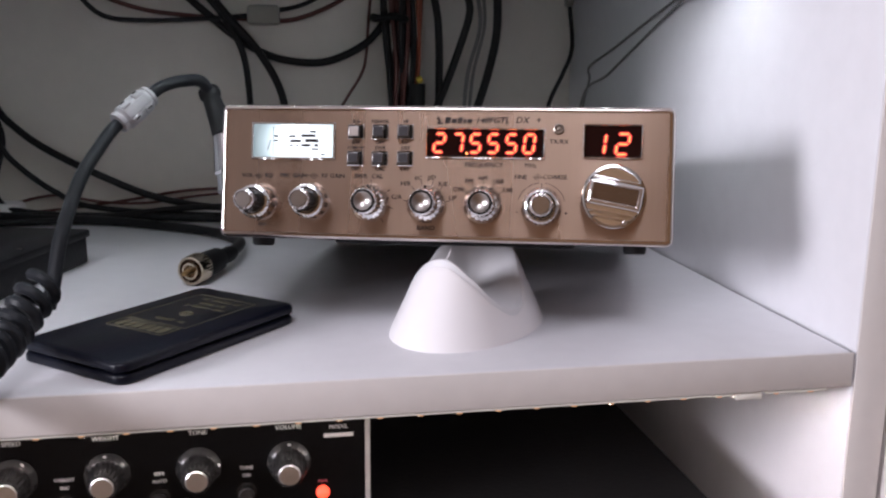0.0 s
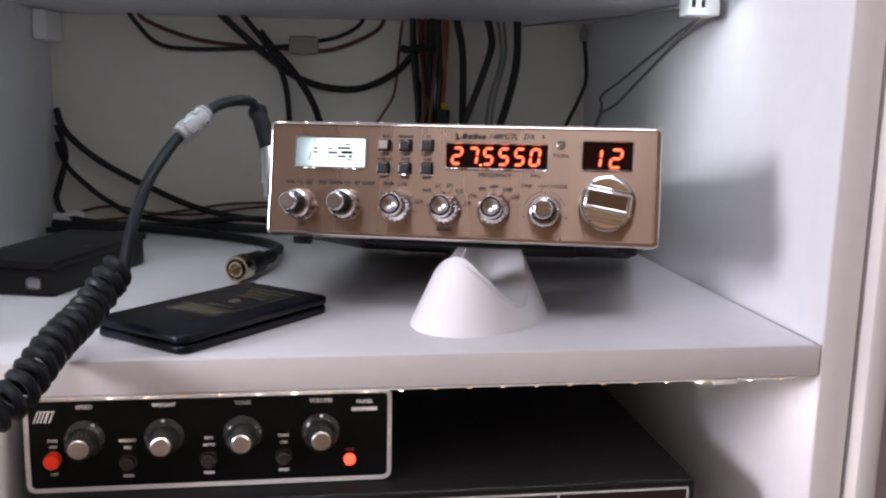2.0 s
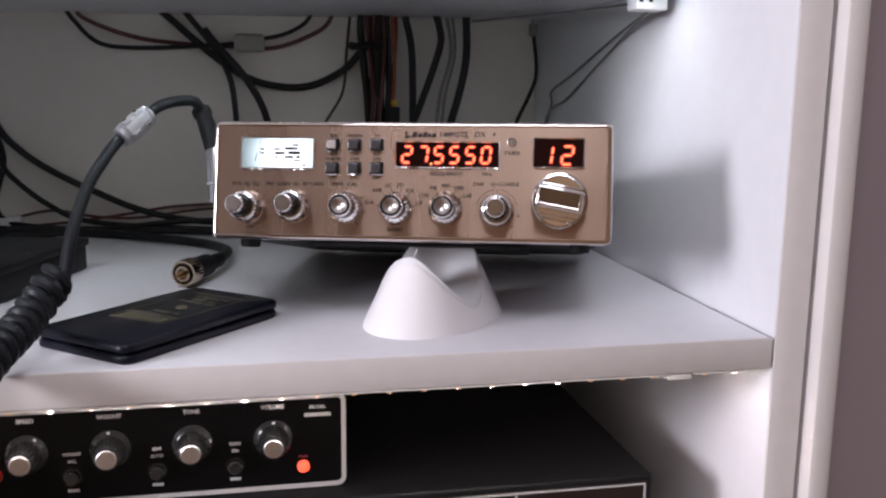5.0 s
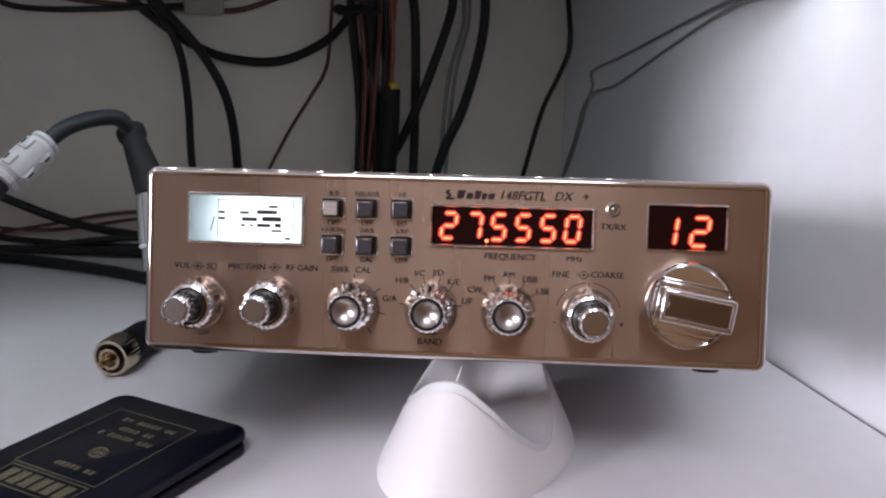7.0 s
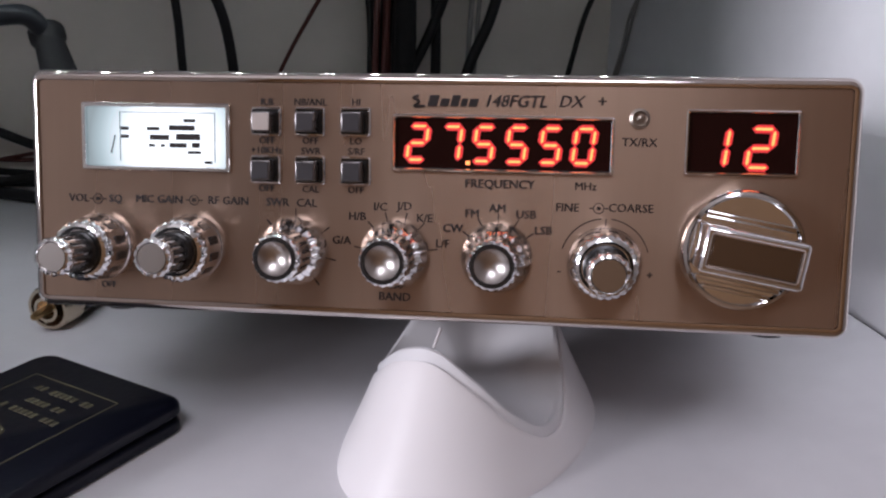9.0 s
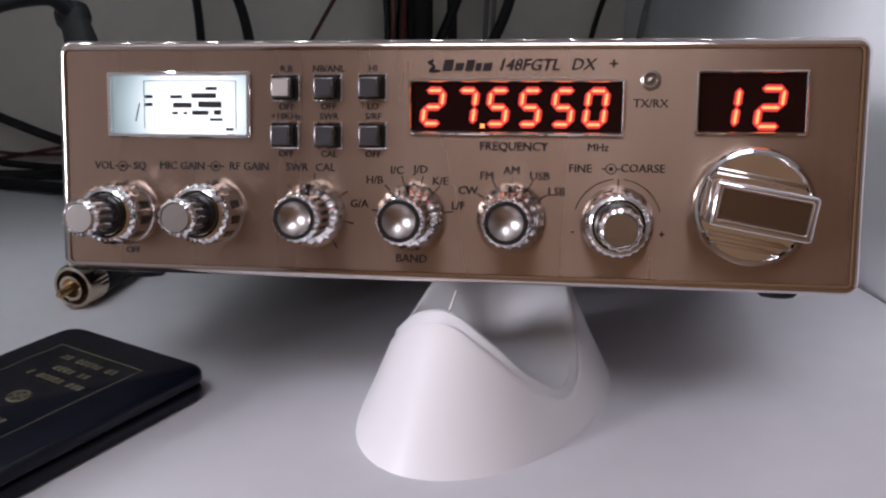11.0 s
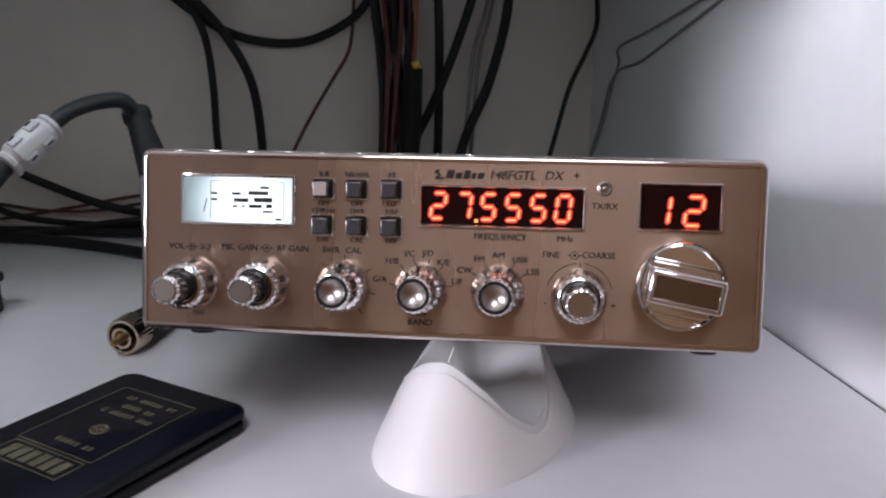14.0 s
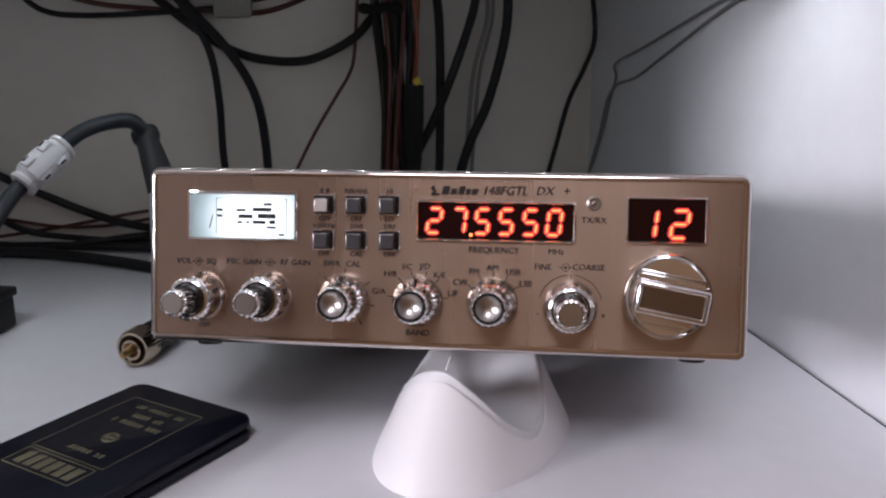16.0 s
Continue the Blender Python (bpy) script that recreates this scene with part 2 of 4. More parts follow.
def lettering(text, x, z, size, mat, parent, y=-0.0002, name="lettering", shear=0.0, align="CENTER", m=None, label=""):
    """Printed words on a panel that faces -y; size is the capital's height."""
    cu = bpy.data.curves.new("lettering", "FONT")
    cu.body, cu.size, cu.align_x, cu.align_y, cu.shear, cu.extrude, cu.resolution_u = text, size / 0.69, align, "CENTER", shear, 0.00006, 2
    tmp = bpy.data.objects.new("lettering", cu)
    scene.collection.objects.link(tmp)
    bpy.context.view_layer.update()
    me = bpy.data.meshes.new_from_object(tmp.evaluated_get(bpy.context.evaluated_depsgraph_get()))
    bpy.data.objects.remove(tmp)
    bm = bmesh.new()
    bm.from_mesh(me)
    bm.transform(Matrix.Translation((0.075 * size, 0.03 * size, 0.00002)))
    bm.from_mesh(me)
    bm.to_mesh(me)
    bm.free()
    me.transform(m or (Matrix.Translation((x, y, z)) @ Matrix.Rotation(radians(90), 4, "X")))
    me.materials.clear()
    me.materials.append(mat)
    ob = part(name, me, mat, parent, label)
    return ob


# ---- the cabinet ----
WALL_R, WALL_L, BACK, FRONT = 0.159, -0.305, 0.75, 0.3355


def structure(name, bm, mat, label, category):
    ob = part(name, bm, mat)
    return tagged(ob, label, category, kind="structure")


structure("shelf", box(WALL_L, WALL_R - 0.0018, FRONT + 0.0012, BACK, -0.016, 0.0, 0.0012), LAMINATE, "white laminate shelf board carrying the radio", "shelf")
structure("shelf_edge_trim", box(WALL_L, WALL_R - 0.0012, FRONT, FRONT + 0.001, -0.0158, -0.0002, 0.0004), EDGE, "pale edge band along the shelf front", "trim")
SAG = Matrix.Translation((WALL_R, 0, 0.1805)) @ Matrix.Rotation(radians(-0.4), 4, "Y") @ Matrix.Translation((-WALL_R, 0, -0.180))
structure("upper_shelf", box(WALL_L + 0.001, WALL_R - 0.001, 0.4415, BACK, 0.180, 0.197, 0.001), LAMINATE, "white laminate shelf above the radio", "shelf").matrix_world = SAG
structure("upper_shelf_edge_trim", box(WALL_L + 0.001, WALL_R - 0.001, 0.440, 0.4412, 0.1802, 0.1968, 0.0004), EDGE, "pale edge band of the upper shelf", "trim").matrix_world = SAG
structure("wall_east", box(WALL_R, WALL_R + 0.0175, FRONT + 0.0012, BACK + 0.016, -0.42, 0.62, 0.0012), LAMINATE, "white laminate cabinet side panel", "cabinet panel")
structure("wall_east_edge_trim", box(WALL_R + 0.0002, WALL_R + 0.0173, FRONT, FRONT + 0.001, -0.42, 0.62, 0.0004), EDGE, "cream edge band of the cabinet side", "trim")
structure("wall_west", box(WALL_L - 0.017, WALL_L, FRONT, BACK + 0.016, -0.016, 0.62, 0.0012), LAMINATE, "white laminate cabinet side panel", "cabinet panel")
structure("wall_north", box(WALL_L, WALL_R, BACK, BACK + 0.008, -0.42, 0.62), BACKBOARD, "cream cabinet back board", "cabinet panel")
structure("divider", box(-0.2560, -0.2405, FRONT, BACK, -0.42, -0.0165, 0.0012), LAMINATE, "white upright board under the shelf", "cabinet panel")
structure("lower_wall_west", box(-0.52, -0.505, FRONT, BACK, -0.42, -0.0165), LAMINATE, "white panel of the lower bay", "cabinet panel")
structure("lower_back", box(-0.505, WALL_L - 0.0005, BACK, BACK + 0.008, -0.42, -0.0165), BACKBOARD, "cream board of the lower bay", "cabinet panel")
structure("lower_bay_top", box(-0.505, WALL_L - 0.017, FRONT, BACK, -0.032, -0.0165), LAMINATE, "white board over the lower bay", "cabinet panel")
structure("lower_shelf", box(-0.505, WALL_R - 0.001, FRONT, BACK, -0.256, -0.24, 0.001), LAMINATE, "white laminate shelf under the amplifier", "shelf")
structure("cabinet_top", box(WALL_L, WALL_R, FRONT, BACK, 0.60, 0.62, 0.001), LAMINATE, "white top board of the cabinet", "cabinet panel")
structure("joint", box(WALL_R - 0.0017, WALL_R - 0.0002, FRONT + 0.002, BACK, -0.014, -0.0012), GAP, "dark joint between shelf and side panel", "trim")
structure("door_jamb", box(0.1795, 0.1915, 0.328, 0.351, -0.76, 1.7, 0.002), EDGE, "pale upright strip beside the cabinet", "trim")
structure("wall_beside", box(0.192, 1.6, 0.36, 0.39, -0.76, 1.7), material("mauve_wall", (0.40, 0.34, 0.36), 0.8, grain=0.06, scale=12), "dull mauve wall beside the cabinet", "wall")

# ---- the room behind the camera ----
structure("floor", box(-2.1, 1.7, -2.3, 0.8, -0.80, -0.76), WOOD, "brown wooden room floor", "floor")
# the hole in this unseen ceiling is made for the fill lamp
bm = box(-2.1, -0.99, -2.3, 0.8, 1.7, 1.74)
box(-0.01, 1.7, -2.3, 0.8, 1.7, 1.74, bm=bm)
box(-0.99, -0.01, -2.3, -1.49, 1.7, 1.74, bm=bm)
box(-0.99, -0.01, -0.51, 0.8, 1.7, 1.74, bm=bm)
structure("ceiling", bm, CEILING, "plain white room ceiling with an opening added for fill light", "ceiling")
structure("wall_south", box(-2.1, 1.7, -2.34, -2.3, -0.76, 1.7), WARDROBE, "warm brown panelled room wall", "wall")
structure("wall_room_east", box(1.6, 1.64, -2.3, 0.36, -0.76, 1.7), PAINT, "plain warm painted room wall", "wall")
structure("wall_room_north", box(-2.1, -0.525, 0.36, 0.40, -0.76, 1.7), PAINT, "plain warm painted room wall", "wall")
structure("wall_room_upper", box(-0.525, 0.192, 0.36, 0.40, 0.64, 1.7), PAINT, "plain warm painted room wall", "wall")
bm = box(-2.06, -2.0, -2.3, 0.36, -0.76, 0.22)
box(-2.06, -2.0, -2.3, 0.36, 0.82, 1.7, bm=bm)
box(-2.06, -2.0, -2.3, -0.69, 0.22, 0.82, bm=bm)
box(-2.06, -2.0, -0.17, 0.36, 0.22, 0.82, bm=bm)
structure("wall_room_west", bm, FRAME_PAINT, "plain white painted wall with a small window", "wall")
win = thing("window_1", "white painted small room window letting in daylight", "window", kind="structure")
bm = box(-2.05, -2.01, -0.69, -0.655, 0.22, 0.82)
box(-2.05, -2.01, -0.205, -0.17, 0.22, 0.82, bm=bm)
box(-2.05, -2.01, -0.655, -0.205, 0.22, 0.255, bm=bm)
box(-2.05, -2.01, -0.655, -0.205, 0.785, 0.82, bm=bm)
part("window_frame", bm, FRAME_PAINT, win)
# frame round the added overhead fill, not a known window
win = thing("overhead_fill_opening", "white framed opening, unseen, added for the overhead fill light", "window", kind="structure")
bm = box(-0.99, -0.95, -1.49, -0.51, 1.70, 1.74)
box(-0.05, -0.01, -1.49, -0.51, 1.70, 1.74, bm=bm)
box(-0.95, -0.05, -1.49, -1.45, 1.70, 1.74, bm=bm)
box(-0.95, -0.05, -0.55, -0.51, 1.70, 1.74, bm=bm)
part("window_frame", bm, FRAME_PAINT, win)


# ---- LED strips ----
def led_strip(name, spans, y, z, step, face, side, label, half, tall, lean=0.0):
    """A tape with chips whose lower face gives the light; the sides leak a little of it."""
    strip = thing(name, label, "light strip")
    body = mesh_of(box(-half, half, -half, half, -tall, 0, half * 0.35, 2), TAPE, smooth=False)
    body.materials.append(face)
    body.materials.append(side)
    for p in body.polygons:
        p.material_index = 1 if p.normal.z < -0.6 else 2 if p.normal.z < 0.5 else 0
    for x0, x1 in spans:
        part("tape", box(x0 - 0.006, x1 + 0.006, y - 0.0024, y + 0.0050, z - 0.0006, z), TAPE, strip)
        for k in range(int((x1 - x0) / step + 1.01)):
            led = part("led_chip", body, face, strip)
            led.matrix_world = Matrix.Translation((x0 + k * step, y, z - 0.0006)) @ Matrix.Rotation(radians(lean), 4, "X")
    return strip


upper_strip = led_strip("led_strip", ((-0.2960, 0.1340),), 0.4440, 0.1798, 0.01652, LED_GLOW, LED_LEAK, "white LED strip stuck under the upper shelf edge", 0.0018, 0.0018, 19.0)
upper_strip.matrix_world = SAG
led_strip("led_strip", ((-0.2950, 0.0962), (0.1230, 0.1400)), 0.3380, -0.0162, 0.0163, LED_LOW, LED_SIDE, "warm white LED strip stuck under the radio shelf edge", 0.0012, 0.0012)
tagged(part("strip_joint", box(0.1035, 0.1160, 0.3363, 0.3445, -0.0196, -0.0164, 0.0008), TAPE), "small pale clip joining two lengths of LED strip", "connector")

block = thing("strip_connector", "small white plastic LED strip connector under the shelf", "connector")
part("body", box(0.1325, 0.1525, 0.464, 0.480, 0.1675, 0.1800, 0.0015), WHITE_PLASTIC, block)
for x0 in (0.1340, 0.1400):
    part("wire_slot", box(x0, x0 + 0.0022, 0.4632, 0.4645, 0.1720, 0.1780), DARKTIP, block)

# ---- the radio ----
TURN_R = Matrix(((0.95574, 0.28918, 0.05424, -0.0176), (-0.29412, 0.93405, 0.2026, 0.38565), (0.00792, -0.20959, 0.97776, 0.07364), (0, 0, 0, 1)))
radio = thing("cb_radio", "champagne fronted citizens band radio, propped up on a white stand", "radio", TURN_R)
MM = 0.001
W2, HT, HB = 0.1004, 0.0310, -0.0290
CZ, HH = (HT + HB) / 2, HT - HB
part("case", box(-0.0985, 0.0985, 0.006, 0.212, HB + 0.0015, HT - 0.0015, 0.002), CASE, radio, "black painted metal case")
bm = loft(frame_loops(2 * W2, HH, 0.0035, 0, CZ, [(0.0, 0.009)] + [(0.0020 * (1 - math.cos(radians(q))), 0.0020 * (1 - math.sin(radians(q)))) for q in range(0, 91, 15)] + [(0.0025, 0.0001), (0.0026, 0.009)]), ring=True)
part("bezel", bm, BEZEL, radio, "polished chrome bezel")
PY = 0.0004
bm = loft(frame_loops(2 * W2 - 0.0052, HH - 0.0052, 0.0012, 0, CZ, [(0, 0.004), (0, PY)]), close_start=True, close_end=True)
part("front_panel", bm, PANEL, radio, "champagne brushed metal front panel", smooth=False)


def rim(cx, cz, w, h, t, mat, parent, out=0.0012, r=0.0006, name="frame"):
    bm = loft(frame_loops(w, h, r, cx, cz, [(0, PY), (0, PY - out + 0.0003), (0.0003, PY - out), (t - 0.0003, PY - out), (t, PY - out + 0.0004), (t, PY)]), ring=True)
    return part(name, bm, mat, parent)


# signal meter
meter = part("signal_meter", box(-0.0858, -0.0483, PY - 0.0002, PY + 0.002, 0.0066, 0.0226), DIAL_DIM, radio, "backlit white signal meter")
rim(-0.06705, 0.01465, 0.0385, 0.0167, 0.0012, CHROME, meter)
part("dial", box(-0.0850, -0.0490, PY - 0.0004, PY - 0.0002, 0.0074, 0.0218), DIAL, meter)
bm = bmesh.new()
for x, z, w, h in ((-75.0, 16.7, 2.0, 0.6), (-67.6, 16.7, 3.2, 0.6), (-60.2, 17.0, 6.6, 0.9), (-75.0, 14.7, 2.0, 0.6), (-66.0, 14.6, 5.0, 0.9), (-58.6, 14.8, 6.2, 1.1), (-68.0, 12.6, 1.6, 0.5),
                   (-65.2, 12.6, 1.0, 0.5), (-61.2, 12.7, 4.4, 0.8), (-56.6, 12.8, 2.0, 0.9), (-57.0, 11.0, 3.4, 0.5), (-58.2, 18.8, 3.0, 0.6), (-53.4, 8.6, 2.0, 0.5)):
    box((x - w / 2) * MM, (x + w / 2) * MM, PY - 0.0006, PY - 0.0004, (z - 0.7 * h) * MM, (z + 0.7 * h) * MM, bm=bm)
part("scale_print", bm, INK, meter)
bm = bmesh.new()
for x0, x1, z0, z1 in ((-76.4, -51.6, 20.6, 20.8), (-76.4, -76.2, 8.6, 20.8), (-51.8, -51.6, 8.6, 20.8)):
    box(x0 * MM, x1 * MM, PY - 0.0006, PY - 0.0004, z0 * MM, z1 * MM, bm=bm)
part("plate_edge", bm, material("grey_plate_edge", (0.22, 0.26, 0.27), 0.5), meter)
part("needle", tube([(-0.0775, PY - 0.0007, 0.0150), (-0.0786, PY - 0.0007, 0.0105)], 0.00016, 6), INK, meter)

# six push buttons
for i, (bx, bz, top, under) in enumerate(((-38.6, 19.0, "R.B", "OFF"), (-27.7, 19.1, "NB/ANL", "OFF"), (-16.4, 19.2, "HI", "LO"), (-38.8, 7.3, "+10KHz", "OFF"), (-27.6, 7.3, "SWR", "CAL"), (-16.3, 7.4, "S/RF", "OFF"))):
    b = rim(bx * MM, bz * MM, 0.0076, 0.0068, 0.0007, CHROME, radio, 0.0010, name="push_button")
    part("socket", box((bx - 3.2) * MM, (bx + 3.2) * MM, PY - 0.0002, PY + 0.0006, (bz - 2.8) * MM, (bz + 2.8) * MM), DARKTIP, b)
    cap = part("button_cap", box((bx - 2.9) * MM, (bx + 2.0) * MM, -0.0032, PY - 0.0002, (bz - 2.5) * MM, (bz + 2.3) * MM, 0.0003), CAP_EDGE, b)
    part("cap_inlay", box((bx - 2.5) * MM, (bx + 1.6) * MM, -0.0034, -0.0030, (bz - 2.15) * MM, (bz + 1.95) * MM, 0.0001, 1), BUTTON_LIT if i == 0 else BUTTON, b)
    lettering(top, bx * MM, (bz + 4.6) * MM, 0.0016, INK, radio, PY - 0.0001)
    lettering(under, bx * MM, (bz - 4.7) * MM, 0.0016, INK, radio, PY - 0.0001)

# displays
SEGS = {"0": "abcdef", "1": "bc", "2": "abged", "5": "afgcd", "7": "abcf"[:3]}


def digit(ch, cx, cz, w, h, parent):
    """One lit seven-segment figure: a wide red glow under a narrow bright core."""
    for width, y, mat, name in ((0.0019, PY - 0.0003, SEG_RED, "segment_glow"), (0.00062, PY - 0.0005, SEG_CORE, "segment")):
        hw, hh, g = w / 2, h / 2, 0.00045
        for s in SEGS[ch]:
            bm = bmesh.new()
            x, z, horizontal = {"a": (0, hh, 1), "g": (0, 0, 1), "d": (0, -hh, 1), "b": (hw, hh / 2, 0), "c": (hw, -hh / 2, 0), "e": (-hw, -hh / 2, 0), "f": (-hw, hh / 2, 0)}[s]
            half = (hw if horizontal else hh / 2) - g + (width - 0.0007) / 2
            t = width / 2
            for yy in (y, y + 0.00015):
                for a, b in ((-half, 0), (-half + t, t), (half - t, t), (half, 0), (half - t, -t), (-half + t, -t)):
                    px, pz = (x + a, z + b) if horizontal else (x + b, z + a)
                    bm.verts.new((cx + px + pz * 0.12, yy, cz + pz))
            bm.verts.ensure_lookup_table()
            v = bm.verts
            bm.faces.new(v[:6])
            bm.faces.new(v[6:][::-1])
            for q in range(6):
                bm.faces.new((v[q], v[(q + 1) % 6], v[6 + (q + 1) % 6], v[6 + q]))
            part(name, bm, mat, parent, smooth=False)


freq = part("frequency_display", box(-0.0066, 0.0445, PY - 0.0002, PY + 0.002, 0.0085, 0.0205), SMOKE, radio, "smoked window with lit red figures")
rim(0.01895, 0.0145, 0.0525, 0.0134, 0.0008, CHROME, freq)
for ch, cx in zip("275550", (-1.2, 6.9, 14.7, 22.5, 30.4, 38.2)):
    digit(ch, cx * MM, 0.0145, 0.0042, 0.0080, freq)
part("decimal_point", box(0.0105, 0.0115, PY - 0.0005, PY - 0.0003, 0.0095, 0.0105), SEG_CORE, freq)
chan = part("channel_display", box(0.0621, 0.0861, PY - 0.0002, PY + 0.002, 0.0091, 0.0227), SMOKE, radio, "smoked window with a lit red number")
rim(0.0741, 0.0159, 0.0256, 0.0150, 0.0008, BEZEL, chan)
digit("1", 0.0682, 0.0148, 0.0050, 0.0088, chan)
digit("2", 0.0782, 0.0148, 0.0050, 0.0088, chan)
pilot = part("pilot_lamp", lathe([(0.0024, -PY), (0.0024, 0.0), (0.0017, 0.0004), (0.0014, -0.0006), (0.0008, -0.0006), (0.0006, 0.0), (0.0001, 0.0002)], 24, m=Matrix.Translation((0.0508, 0, 0.0211))), material("dull_nickel_ring", (0.38, 0.33, 0.29), 0.35, 1.0, grain=0.1, scale=300), radio)

# printed words
for word, x, z, s in (("VOL", -87.9, -1.1, 2.1), ("SQ", -78.2, -1.1, 2.1), ("MIC GAIN", -66.6, -0.9, 2.1), ("RF GAIN", -48.6, -0.8, 2.1), ("SWR", -36.0, -0.8, 2.1), ("CAL", -28.6, -0.8, 2.1), ("FREQUENCY", 18.6, 5.0, 2.2),
                      ("MHz", 38.9, 5.0, 2.0), ("FINE", 34.8, -0.1, 2.1), ("COARSE", 49.6, 0.1, 2.1), ("TX/RX", 50.9, 15.5, 2.1), ("BAND", -6.4, -23.2, 2.2), ("G/A", -19.8, -9.7, 2.1), ("H/B", -15.9, -3.7, 2.1),
                      ("I/C", -10.2, -1.2, 2.1), ("J/D", -4.2, -0.9, 2.1), ("K/E", 0.7, -3.7, 2.1), ("L/F", 5.2, -9.7, 2.1), ("CW", 7.6, -5.9, 2.1), ("FM", 12.2, -2.2, 2.1), ("AM", 18.3, -0.8, 2.1), ("USB", 25.1, -2.1, 2.1),
                      ("LSB", 29.3, -5.8, 2.1), ("OFF", -80.5, -23.0, 1.7), ("-", 33.4, -15.2, 2.2), ("+", 54.6, -15.6, 2.2)):
    lettering(word, x * MM, z * MM, s * 0.92 * MM, INK, radio, PY - 0.0001)
lettering("148FGTL", 0.0217, 0.0245, 0.0027, INK, radio, PY - 0.0001, shear=0.25)
lettering("DX", 0.0347, 0.0246, 0.0027, INK, radio, PY - 0.0001, shear=0.25)
lettering("+", 0.0420, 0.0247, 0.0027, INK, radio, PY - 0.0001)
bm = tube(spline([(-0.0012, PY - 0.0002, 0.0258), (-0.0024, PY - 0.0002, 0.0252), (-0.0010, PY - 0.0002, 0.0243), (-0.0022, PY - 0.0002, 0.0232), (0.0004, PY - 0.0002, 0.0233)], 6), 0.0003, 6)
for x, w, h in ((2.4, 2.3, 2.6), (5.2, 2.0, 1.8), (7.7, 1.9, 2.6), (9.9, 1.4, 1.8), (12.1, 2.0, 1.8)):
    bar = box((x - w / 2) * MM, (x + w / 2) * MM, PY - 0.0003, PY - 0.0001, 23.3 * MM, (23.3 + h) * MM)
    bar.transform(Matrix(((1, 0, 0.25, -0.25 * 0.0245), (0, 1, 0, 0), (0, 0, 1, 0), (0, 0, 0, 1))))
    me = bpy.data.meshes.new("bar")
    bar.to_mesh(me)
    bar.free()
    bm.from_mesh(me)
part("logo", bm, INK, radio, "dark slanted maker's mark")


def tick_marks(cx, cz, r0, r1, angles):
    bm = bmesh.new()
    for a in angles:
        ca, sa = math.cos(radians(a)), math.sin(radians(a))
        tube([((cx + r0 * ca) * MM, PY - 0.0001, (cz + r0 * sa) * MM), ((cx + r1 * ca) * MM, PY - 0.0001, (cz + r1 * sa) * MM)], 0.00017, 4, bm=bm)
    part("tick_marks", bm, INK, radio)


tick_marks(-31.3, -12.5, 8.6, 10.4, (90, 135, 35, -12, -55))
tick_marks(-6.2, -12.5, 8.6, 10.4, (172, 132, 105, 75, 48, 8))
tick_marks(18.6, -12.4, 8.6, 10.4, (145, 118, 90, 62, 35))
tick_marks(44.0, -12.8, 8.8, 10.4, (90,))
bm = bmesh.new()
for lo, hi in ((15, 84), (96, 165)):
    tube([((44.0 + 10.4 * math.cos(radians(a))) * MM, PY - 0.0001, (-12.8 + 10.4 * math.sin(radians(a))) * MM) for a in range(lo, hi, 4)], 0.00015, 4, bm=bm)
part("dial_arc", bm, INK, radio)
for cx, cz in ((-82.8, -1.1), (-57.4, -0.8), (42.2, 0.0)):
    bm = tube([((cx + 1.2 * math.cos(a * 0.3)) * MM, PY - 0.0001, (cz + 1.2 * math.sin(a * 0.3)) * MM) for a in range(22)], 0.00014, 4)
    tube([((cx - 2.2) * MM, PY - 0.0001, cz * MM), ((cx - 1.2) * MM, PY - 0.0001, cz * MM)], 0.00016, 4, bm=bm)
    tube([((cx + 1.2) * MM, PY - 0.0001, cz * MM), ((cx + 2.2) * MM, PY - 0.0001, cz * MM)], 0.00016, 4, bm=bm)
    tube([((cx - 0.45) * MM, PY - 0.0001, cz * MM), ((cx + 0.45) * MM, PY - 0.0001, cz * MM)], 0.00045, 6, bm=bm)
    part("knob_symbol", bm, INK, radio)


def grip_bars(at, n, r, y0, y1, wide, parent, name="flute_shade"):
    """Dark bars round a knob's body: shade and dark reflections of its grooves, as colour."""
    shade_bar = mesh_of(box(r - 0.0008, r + 0.00012, -y1, -y0, -wide / 2, wide / 2, 0.0002, 1), GROOVE_SHADE)
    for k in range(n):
        part(name, shade_bar, GROOVE_SHADE, parent).matrix_local = at @ Matrix.Rotation(2 * math.pi * (k + 0.4) / n, 4, "Y")


